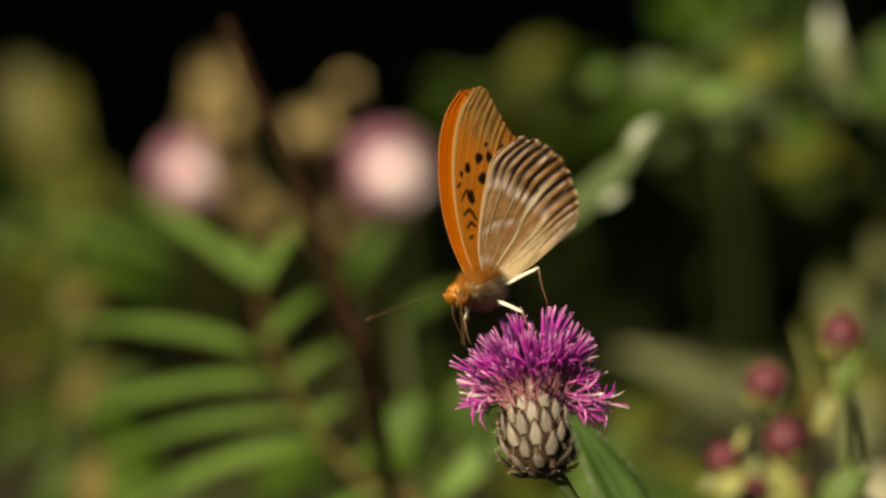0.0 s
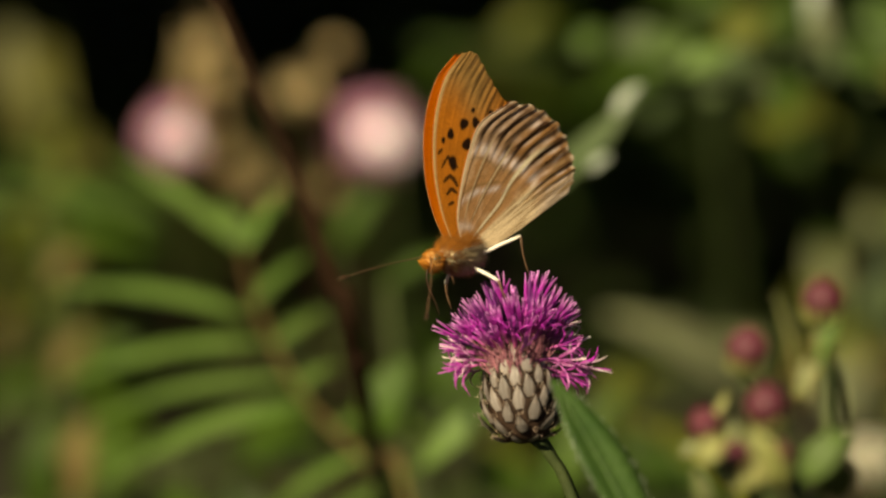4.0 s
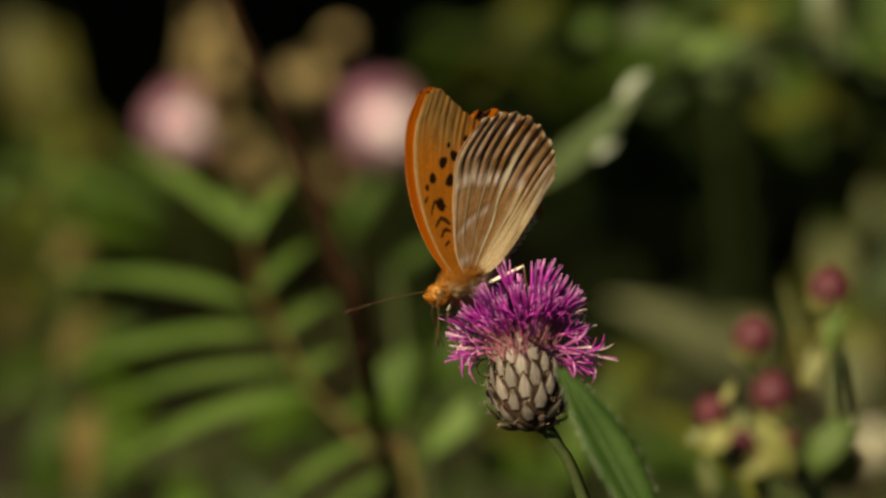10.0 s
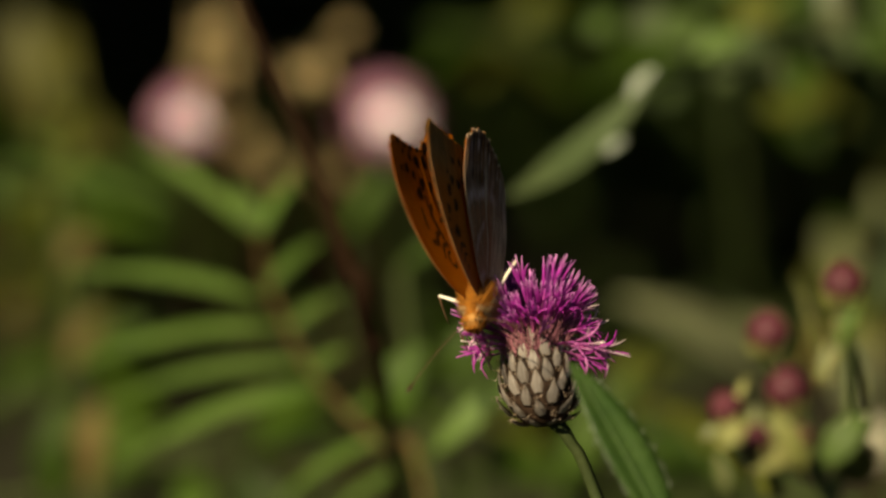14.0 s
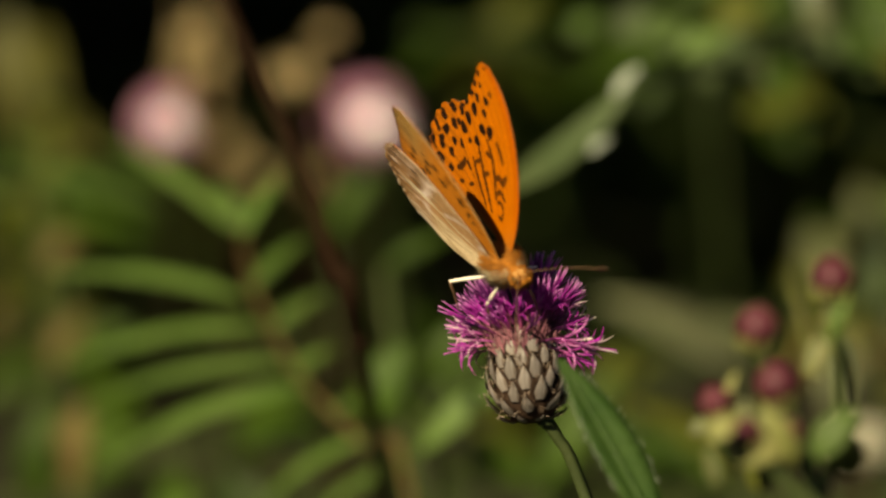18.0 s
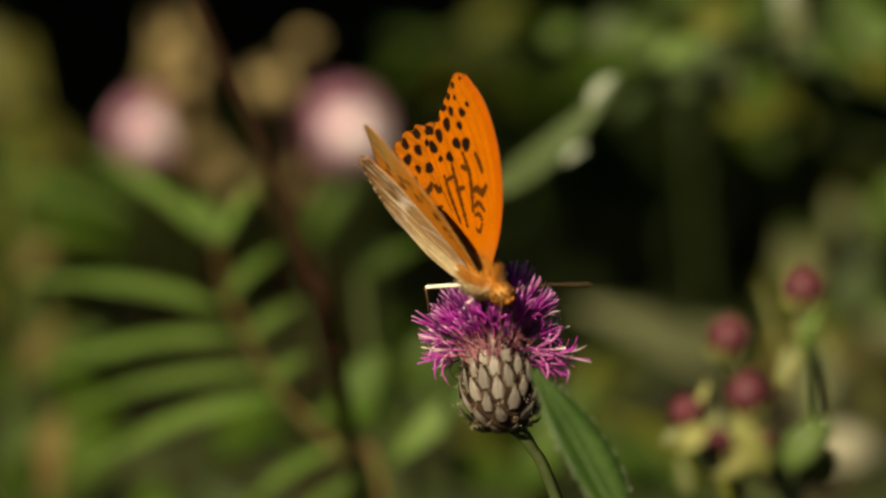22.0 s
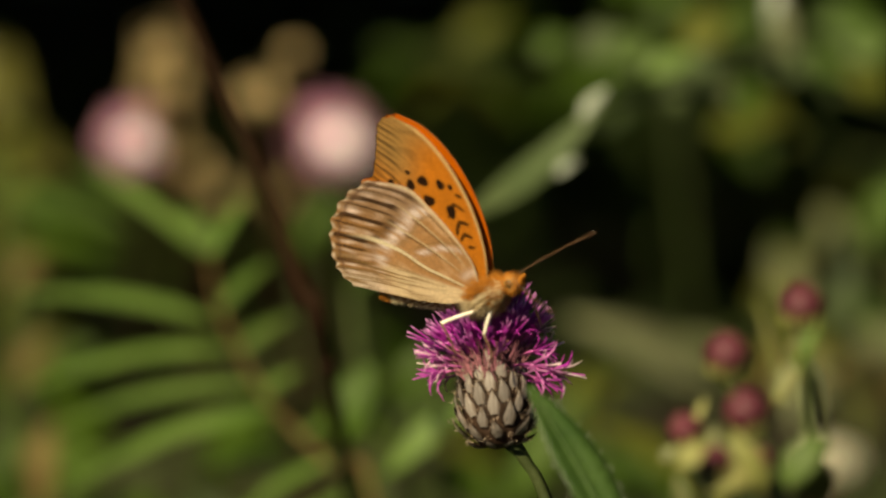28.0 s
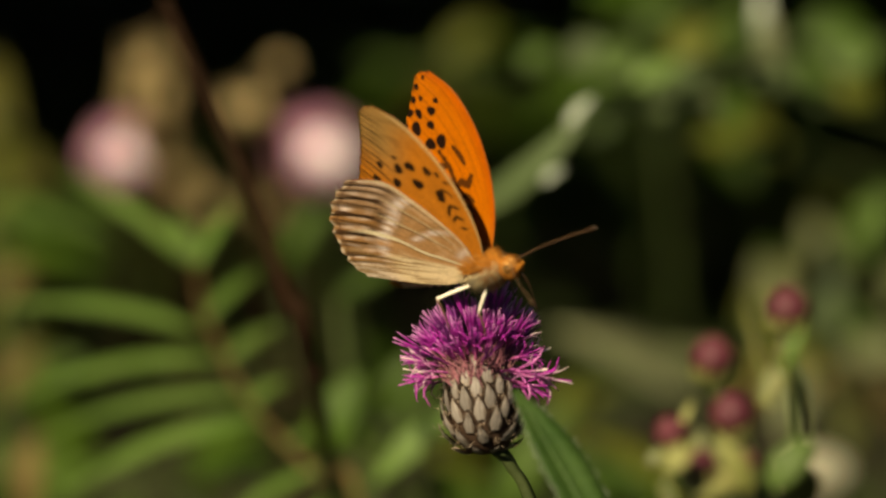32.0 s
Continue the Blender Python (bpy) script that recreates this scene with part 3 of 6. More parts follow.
    for i in range(70):
        k = rng.randrange(8, 28)
        rim, mid = (leaf[0][5 * k], leaf[0][5 * k + 2]) if i % 3 else (leaf[0][5 * k + 4], leaf[0][5 * k + 2])
        edge.append((rim.lerp(leaf[0][5 * k + 5] if i % 3 else leaf[0][5 * k + 9], rng.random()), (rim - mid).normalized()))
    tagged(put("leaf_hairs", shifted(hairs(edge, 1.1 * MM, 0.10 * MM, Vector((0, 0, 0.2)), 0.5, rng), root), LEAF_WOOL, plant, "short white hairs on the leaf edge"), kind="stuff")
    return plant


knapweed()


# ---- the butterfly ----
def smoothstep(a, b, x):
    t = np.clip((x - a) / (b - a), 0, 1)
    return t * t * (3 - 2 * t)


def curve2(pts, n):
    return np.array([tuple(p)[:2] for p in spline([(a, b, 0) for a, b in pts], n)])


def patch(costa, outer, inner, root, nu, nv):
    """A wing surface spanned by its four edges: u runs from the costa to the inner edge, v from the root to the margin."""
    cu, iu = curve2(costa, nv), curve2(inner, nv)
    ou, ru = curve2(outer, nu), curve2(root, nu)
    u, v = np.meshgrid(np.linspace(0, 1, nu), np.linspace(0, 1, nv))
    u3, v3 = u[..., None], v[..., None]
    p = (1 - u3) * cu[:, None] + u3 * iu[:, None] + (1 - v3) * ru[None] + v3 * ou[None]
    p -= (1 - u3) * (1 - v3) * cu[0] + u3 * (1 - v3) * iu[0] + (1 - u3) * v3 * cu[-1] + u3 * v3 * iu[-1]
    return u, v, p


def tint(base, other, w):
    return base * (1 - w[..., None]) + np.array(other) * w[..., None]


def wobble(u, v, s, seed):
    return np.array([[noise.noise((a * s, b * s, seed)) for a, b in zip(ra, rb)] for ra, rb in zip(u, v)])


BLACK = (0.018, 0.007, 0.004)


def veins(u, at, width):
    d = np.min(np.abs(u[..., None] - np.array(at)), axis=-1)
    return 1 - smoothstep(width * 0.4, width, d)


FORE_VEINS = (0.12, 0.24, 0.35, 0.46, 0.58, 0.70, 0.83, 0.95)
LANES = (-0.02, 0.055, 0.118, 0.203, 0.262, 0.352, 0.412, 0.503, 0.572, 0.668, 0.74, 0.83, 0.90, 1.0)
WEDGES = (0.5, 0.9, 0.15, 1.1, 0.25, 0.85, 0.2, 1.25, 0.3, 1.0, 0.2, 0.9, 0.3, 0.4)
HIND_VEINS = (0.04, 0.16, 0.29, 0.42, 0.55, 0.68, 0.80, 0.92)


def dab(p, x, z, r, along=1.0, lean=0.0):
    """1 inside a soft, uneven spot of r millimetres at (x, z) of the wing, 0 outside; lean turns its long side."""
    q = p - np.array((x, z))
    a, b = q[..., 0] * math.cos(lean) + q[..., 1] * math.sin(lean), q[..., 1] * math.cos(lean) - q[..., 0] * math.sin(lean)
    w = np.arctan2(b, a)
    d = np.sqrt((a / along) ** 2 + b ** 2) * (1 + 0.10 * np.sin(2 * w + 37 * x) + 0.08 * np.sin(3 * w + 53 * z))
    return 1 - smoothstep(r * 0.78, r * 1.12, d)


def stroke(p, pts, width):
    """1 along a line through pts (millimetres on the wing), tapered and uneven."""
    path = curve2(pts, 14)
    k = np.zeros(p.shape[:2])
    for i, c in enumerate(path):
        w = width * (0.72 + 0.28 * math.sin(math.pi * (i + 0.5) / 14)) * (1 + 0.16 * math.sin(i * 2.3 + c[0]))
        k = np.maximum(k, 1 - smoothstep(w * 0.7, w * 1.25, np.hypot(p[..., 0] - c[0], p[..., 1] - c[1])))
    return k


def fore_upper(u, v, p):
    n = wobble(u, v, 9, 1.0)
    c = np.ones((*u.shape, 3)) * np.array((0.86, 0.225, 0.008))
    c = tint(c, (0.78, 0.15, 0.006), smoothstep(0.22, 0.0, u) * 0.8)
    c = tint(c, (0.66, 0.25, 0.04), smoothstep(0.25, 0.0, v) * 0.5)
    c = c * (1 + 0.10 * n[..., None])
    k = 0.22 * veins(u, FORE_VEINS, 0.014) * smoothstep(0.25, 0.45, v)
    # spots along the margin, then two inner rows
    for x, z, r in ((-3.3, 32.2, 0.4), (-5.4, 31.0, 0.55), (-6.9, 29.0, 0.6), (-8.7, 27.0, 0.8), (-10.9, 25.1, 0.9), (-12.8, 22.9, 0.95), (-14.3, 20.6, 0.8),
                    (-5.2, 28.9, 0.45), (-6.6, 26.5, 0.8), (-8.1, 24.1, 1.1), (-10.5, 22.1, 1.08), (-12.4, 19.9, 1.1),
                    (-3.6, 26.4, 0.85), (-1.9, 27.9, 0.55), (-4.6, 24.1, 0.78), (-5.8, 21.0, 1.05), (-8.0, 18.5, 0.95), (-10.6, 18.0, 0.6)):
        k = np.maximum(k, dab(p, x, z, r * 1.1))
    k = np.maximum(k, dab(p, -3.2, 21.0, 1.1, 1.35, 1.4))
    # broken bars in the cell and dark streaks on the veins
    for pts, w in (([(-0.9, 19.6), (0.1, 18.0), (0.7, 16.4)], 0.55), ([(-2.3, 13.1), (-0.9, 13.5), (0.2, 12.8), (1.5, 14.1)], 0.68), ([(-2.0, 10.4), (-0.8, 11.1), (0.6, 9.9)], 0.5),
                   ([(-2.0, 8.9), (-0.9, 9.2), (-0.1, 8.2)], 0.42), ([(-1.9, 6.6), (-0.9, 6.2), (-0.2, 7.6)], 0.36),
                   ([(-12.8, 16.0), (-10.9, 12.5), (-8.6, 9.2)], 0.42), ([(-9.9, 15.0), (-8.2, 11.0), (-6.2, 7.3)], 0.5), ([(-7.6, 17.2), (-6.2, 12.5), (-4.4, 7.0)], 0.6), ([(-4.3, 19.3), (-2.9, 16.3), (-2.6, 13.0), (-2.5, 9.7)], 0.55),
                   ([(-4.8, 17.0), (-2.9, 16.7)], 0.55), ([(-6.3, 13.0), (-4.6, 13.5)], 0.45), ([(-9.4, 14.4), (-7.2, 15.3)], 0.42)):
        k = np.maximum(k, 0.84 * stroke(p, pts, w))
    k = np.maximum(k, 0.75 * smoothstep(0.978, 0.992, v) * (0.5 + 0.5 * np.sin(u * 60)))
    return tint(c, BLACK, k)


def fore_under(u, v, p):
    n = wobble(u, v, 9, 2.0)
    c = np.ones((*u.shape, 3)) * np.array((0.74, 0.245, 0.025))
    c = tint(c, (0.52, 0.29, 0.095), smoothstep(0.62, 0.88, v) * smoothstep(0.85, 0.35, u))
    c = tint(c, (0.84, 0.58, 0.28), smoothstep(0.055, 0.02, u) * smoothstep(1.0, 0.8, v))
    c = c * (1 + 0.14 * n[..., None])
    between = tuple((p0 + p1) / 2 for p0, p1 in zip(FORE_VEINS, FORE_VEINS[1:]))
    k = 0.65 * veins(u + 0.004 * np.sin(v * 30), FORE_VEINS, 0.022) * smoothstep(0, 0.14, v - 0.86 + 0.24 * u) * smoothstep(0.08, 0.2, u)
    k = np.maximum(k, 0.45 * veins(u, between, 0.018) * smoothstep(0.80, 0.92, v))
    k = np.maximum(k, 0.35 * smoothstep(0.0, 0.5, n) * smoothstep(0.66, 0.78, v) * smoothstep(0.95, 0.85, v) * smoothstep(0.6, 0.3, u))
    k = np.maximum(k, 0.4 * smoothstep(0.9, 0.98, v) * smoothstep(0.35, 0.6, u) * (0.5 + 0.5 * np.sin(u * 52)))
    for x, z, r in ((-4.0, 21.0, 1.0), (-1.2, 20.9, 1.05), (1.9, 19.2, 0.9), (-1.7, 17.4, 1.1), (3.6, 18.2, 0.55), (-3.4, 23.2, 0.5), (-6.2, 18.6, 0.95), (-8.9, 17.6, 0.8), (-7.6, 22.6, 0.7), (-10.2, 20.4, 0.8)):
        k = np.maximum(k, dab(p, x, z, r))
    k = np.maximum(k, dab(p, 1.6, 14.3, 1.25, 0.8))
    for pts, w in (([(4.0, 13.6), (2.8, 15.2), (1.6, 14.6), (0.6, 13.6)], 0.36), ([(3.6, 11.2), (2.4, 12.0), (1.4, 11.4), (0.7, 10.4)], 0.42), ([(3.0, 9.0), (2.0, 9.8), (0.9, 9.2)], 0.38), ([(2.6, 7.2), (1.6, 7.6)], 0.3), ([(4.8, 16.0), (4.0, 16.6)], 0.3)):
        k = np.maximum(k, 0.9 * stroke(p, pts, w))
    return tint(c, (0.022, 0.009, 0.004), k)


def hind_upper(u, v, p):
    n = wobble(u, v, 9, 3.0)
    c = np.ones((*u.shape, 3)) * np.array((0.80, 0.215, 0.010))
    c = tint(c, (0.62, 0.26, 0.05), smoothstep(0.5, 0.1, v) * 0.6)
    c = tint(c, (0.55, 0.27, 0.08), smoothstep(0.75, 1.0, u) * 0.6)
    c = c * (1 + 0.10 * n[..., None])
    k = 0.25 * veins(u, HIND_VEINS, 0.018) * smoothstep(0.35, 0.6, v)
    # lunules along the margin, two rows of round spots, a broken zigzag
    for x, z, lean in ((-14.2, 22.6, -0.15), (-17.8, 21.8, -0.3), (-21.2, 19.9, -0.7), (-24.0, 17.3, -0.95), (-25.7, 13.7, -1.3), (-26.0, 9.8, -1.7)):
        k = np.maximum(k, dab(p, x, z, 0.95, 1.45, lean))
    for x, z, r in ((-14.2, 20.1, 0.9), (-17.7, 19.0, 1.15), (-20.8, 17.1, 1.15), (-22.7, 14.5, 1.3), (-23.8, 11.1, 1.25), (-23.6, 8.3, 0.8),
                    (-15.0, 16.0, 1.15), (-18.0, 15.6, 0.85), (-19.4, 13.3, 1.08), (-20.3, 10.2, 0.98), (-20.6, 7.8, 0.6), (-11.6, 18.2, 0.8)):
        k = np.maximum(k, dab(p, x, z, r))
    for pts, w in (([(-17.3, 11.1), (-16.0, 11.7), (-14.6, 13.2)], 0.68), ([(-13.7, 13.0), (-12.8, 12.3), (-12.0, 12.7)], 0.62), ([(-17.5, 8.3), (-16.1, 9.0)], 0.45), ([(-13.7, 8.9), (-12.1, 9.5)], 0.4), ([(-12.4, 15.4), (-10.9, 16.2), (-9.6, 15.6)], 0.6), ([(-9.0, 12.4), (-7.6, 12.9)], 0.4)):
        k = np.maximum(k, 0.9 * stroke(p, pts, w))
    k = np.maximum(k, 0.7 * smoothstep(0.98, 0.993, v) * (0.5 + 0.5 * np.sin(u * 60)))
    return tint(c, BLACK, k)


def hind_under(u, v, p):
    n = wobble(u, v, 8, 4.0)
    n2 = wobble(u * 4, v, 9, 5.0)
    fine = wobble(u * 7, v * 0.45, 8, 6.0)
    silver = np.array((0.98, 0.84, 0.82))
    c = np.ones((*u.shape, 3)) * np.array((0.58, 0.305, 0.135))
    c = tint(c, (0.74, 0.45, 0.25), smoothstep(0.0, 0.4, n))
    middle = 0.585 + 0.02 * np.sin(u * 14) + 0.20 * u
    outside = smoothstep(0.0, 0.05, v - middle)
    # outside the middle band: brown, palest between the veins near the margin
    c = tint(c, (0.40, 0.195, 0.070), outside)
    c = tint(c, (0.56, 0.31, 0.14), outside * smoothstep(0.02, 0.3, n2) * 0.6)
    c = tint(c, (0.44, 0.29, 0.20), outside * smoothstep(0.42, 0.15, u) * 0.7)
    away = np.min(np.abs(u[..., None] - np.array(LANES) + 0.007 * np.sin(v * 21)[..., None]), axis=-1)
    pale = smoothstep(0.014, 0.026, away + 0.006 * n2)
    c = tint(c, silver * np.array((0.98, 0.92, 0.86)), pale * np.clip(np.exp(-((v - 0.915) / 0.045) ** 2) + 0.55 * np.exp(-((v - 0.80) / 0.04) ** 2), 0, 1) * np.clip(0.5 + 0.9 * n2, 0, 0.9))
    # dark brown wedges that run to the margin, joined in a dark patch beyond the band
    heavy = np.array(WEDGES)[np.argmin(np.abs(u[..., None] - np.array(LANES)), axis=-1)]
    wedge = 0.003 + heavy * 0.016 * (0.75 + 0.25 * smoothstep(1.0, 0.75, v)) + 0.009 * n2 * heavy
    dark = smoothstep(wedge * 1.12, wedge * 0.80, away) * smoothstep(0.05, 0.13, v - middle) * smoothstep(1.0, 0.965, v) * smoothstep(0.88, 0.66, u)
    blotch = np.exp(-((v - middle - 0.075) / 0.035) ** 2) * smoothstep(0.22, 0.34, u) * smoothstep(0.60, 0.48, u) * (0.6 + 0.8 * n2)
    dark = np.maximum(dark, np.clip(blotch, 0, 0.9))
    c = tint(c, (0.055, 0.025, 0.013), np.clip(dark * (0.9 + 0.5 * n), 0, 0.95))
    # silver-lilac bands: across the middle, and a broken one nearer the root
    band = np.exp(-((v - middle) / 0.042) ** 2) * smoothstep(0.84, 0.66, u)
    c = tint(c, silver, np.clip(band * (0.60 + 1.0 * n2), 0, 0.85))
    inner = np.exp(-((v - 0.27 - 0.50 * u) / 0.024) ** 2) * smoothstep(0.52, 0.42, u) * smoothstep(0.0, 0.08, u)
    c = tint(c, silver, np.clip(inner * (0.50 + 1.0 * n2), 0, 0.75))
    c = tint(c, silver, np.clip(np.exp(-((v - 0.14 - 0.12 * u) / 0.03) ** 2) * smoothstep(0.5, 0.3, u) * 0.5, 0, 1))
    c = tint(c, (0.30, 0.18, 0.07), np.exp(-((v - 0.315 - 0.50 * u) / 0.010) ** 2) * smoothstep(0.45, 0.36, u) * 0.6)
    c = tint(c, (0.33, 0.20, 0.08), np.exp(-((v - middle + 0.055) / 0.012) ** 2) * smoothstep(0.5, 0.4, u) * 0.45)
    # cream field along the inner edge, with fine streaks that reach the margin
    field = smoothstep(0.60, 0.69, u) * smoothstep(0.68, 0.52, v - 0.10 * u + 0.12 * fine)
    c = tint(c, (0.90, 0.70, 0.46), field)
    c = tint(c, (0.95, 0.82, 0.70), smoothstep(0.72, 0.84, u) * smoothstep(0.62, 0.8, v) * 0.6)
    c = tint(c, (0.30, 0.175, 0.070), smoothstep(-0.04, 0.14, fine) * smoothstep(0.58, 0.66, u) * smoothstep(0.22, 0.62, v) * 0.9)
    c = tint(c, (0.44, 0.34, 0.17), smoothstep(0.05, 0.4, wobble(u * 7, v, 7, 8.0)) * smoothstep(0.58, 0.7, u) * smoothstep(0.5, 0.2, v) * 0.5)
    # pale veins; the strong one bends from the root into the middle of the wing
    c = tint(c, (0.16, 0.08, 0.03), veins(u, (0.055, 0.185, 0.335), 0.012) * 0.7 * smoothstep(0.2, 0.35, v) * smoothstep(0.0, -0.04, v - middle))
    c = tint(c, (0.80, 0.64, 0.42), veins(u, (0.165, 0.315, 0.66, 0.77), 0.011) * 0.75 * smoothstep(0.12, 0.3, v) * smoothstep(0.78, 0.62, v))
    bend = 0.545 - 0.06 * smoothstep(0.40, 0.62, v)
    c = tint(c, (0.90, 0.78, 0.56), (1 - smoothstep(0.009, 0.020, np.abs(u - bend))) * smoothstep(0.95, 0.70, v) * smoothstep(0.06, 0.16, v))
    c = tint(c, (0.26, 0.15, 0.05), (1 - smoothstep(0.007, 0.014, np.abs(u - bend - 0.027))) * smoothstep(0.66, 0.5, v) * 0.6)
    c = tint(c, (0.86, 0.70, 0.50), smoothstep(0.040, 0.012, u) * smoothstep(1.0, 0.85, v))
    c = tint(c, (0.15, 0.065, 0.035), np.exp(-((v - 0.958) / 0.008) ** 2) * 0.6 * smoothstep(0.9, 0.75, u))
    c = tint(c, (0.80, 0.64, 0.50), smoothstep(0.975, 0.990, v) * (0.5 + 0.5 * np.sin(u * 90)))
    return c * (1 + 0.10 * fine[..., None])


FORE = dict(costa=[(1.5, 0), (4.5, 6.5), (5.9, 14), (5.3, 22), (2.6, 28.8), (-1.6, 33)],
            outer=[(-1.6, 33), (-4.6, 33.0), (-7.0, 29.8), (-9.4, 26.5), (-12.2, 23.5), (-14.8, 20.6)],
            inner=[(-1, 0), (-5.2, 5), (-10.2, 11.6), (-14.8, 20.6)], root=[(1.5, 0), (0.3, 0.1), (-1, 0)])
HIND = dict(costa=[(0.3, 0), (1.2, 5), (-0.2, 11), (-2.4, 16.4), (-5.4, 21.0), (-12.4, 24.2)],
            outer=[(-12.4, 24.0), (-17.6, 23.1), (-22.3, 20.8), (-25.5, 17.3), (-27.0, 13), (-26.6, 10.0), (-24.6, 7.4)],
            inner=[(0, -1.4), (-6.5, -0.1), (-15.5, 3.5), (-24.6, 7.4)], root=[(0.3, 0), (-0.1, -0.6), (0, -1.2)])


def wing(name, edges, side, upper, under, dorsal, nu, nv, pleat, rise, scallop, cup, vein_at, parent, label):
    """One wing: two pigmented skins with raised veins, a cambered sheet and a thin rim."""
    u, v, p = patch(edges["costa"], edges["outer"], edges["inner"], edges["root"], nu, nv)
    # scalloped margin
    p = p + (p - p[0, 0]) * (scallop * smoothstep(0.9, 1, v) * np.cos((u - vein_at[0]) / (vein_at[1] - vein_at[0]) * 2 * math.pi))[..., None]
    r = np.linalg.norm(p, axis=-1) / 33
    bow = 1.4 * r ** 2 - 0.6 * r - cup * smoothstep(0.52, 1.10, u) * smoothstep(0.0, 0.35, v) * (1 - 0.55 * smoothstep(0.55, 1.0, v))
    fold = -pleat * np.cos(np.interp(u, LANES, range(len(LANES))) * 2 * math.pi) * smoothstep(rise, 0.9, v) * smoothstep(0.95, 0.70, u)
    vein = 0.05 * veins(u, vein_at, 0.02) * smoothstep(1.0, 0.8, v)
    verts, cols = [], []
    for skin, paint in ((1, upper), (-1, under)):
        y = -side * (dorsal + bow + fold + skin * (0.07 + vein * 0.5))
        verts.append(np.stack([p[..., 0], y, p[..., 1]], -1).reshape(-1, 3) * MM)
        cols.append(np.clip(paint(u, v, p) * 0.78, 0.004, 0.95).reshape(-1, 3))
    n = nu * nv
    idx = np.arange(n).reshape(nv, nu)
    quads = np.stack([idx[:-1, :-1], idx[:-1, 1:], idx[1:, 1:], idx[1:, :-1]], -1).reshape(-1, 4)
    flip = quads[:, ::-1]
    top, bot = (quads, flip + n) if side > 0 else (flip, quads + n)
    rim = np.concatenate([idx[0, :], idx[1:, -1], idx[-1, -2::-1], idx[-2:0:-1, 0]])
    nxt = np.roll(rim, -1)
    wall = np.stack([rim, rim + n, nxt + n, nxt], -1)
    faces = np.concatenate([top, bot, wall]).tolist()
    me = bpy.data.meshes.new(name)
    me.from_pydata(np.concatenate(verts).tolist(), [], faces)
    me.polygons.foreach_set("use_smooth", [True] * len(me.polygons))
    at = me.color_attributes.new("pigment", "FLOAT_COLOR", "POINT")
    rgba = np.concatenate([np.concatenate(cols), np.ones((2 * n, 1))], 1)
    at.data.foreach_set("color", rgba.astype(np.float32).ravel())
    me.materials.append(WING)
    me.update()
    return put(name, me, None, parent, label)


def bend(angle):
    """The abdomen's pose on the thorax: its tip raised by degrees."""
    return pose(-2.6 * MM, 0, 0.4 * MM, 0, angle, 0)


def feeler(side, yaw, lift):
    """An antenna's pose on the head: turned outwards by yaw and raised by lift, in degrees."""
    return pose(7.3 * MM, side * 0.6 * MM, 1.2 * MM, 0, 0, side * yaw) @ pose(0, 0, 0, 0, -lift, 0)


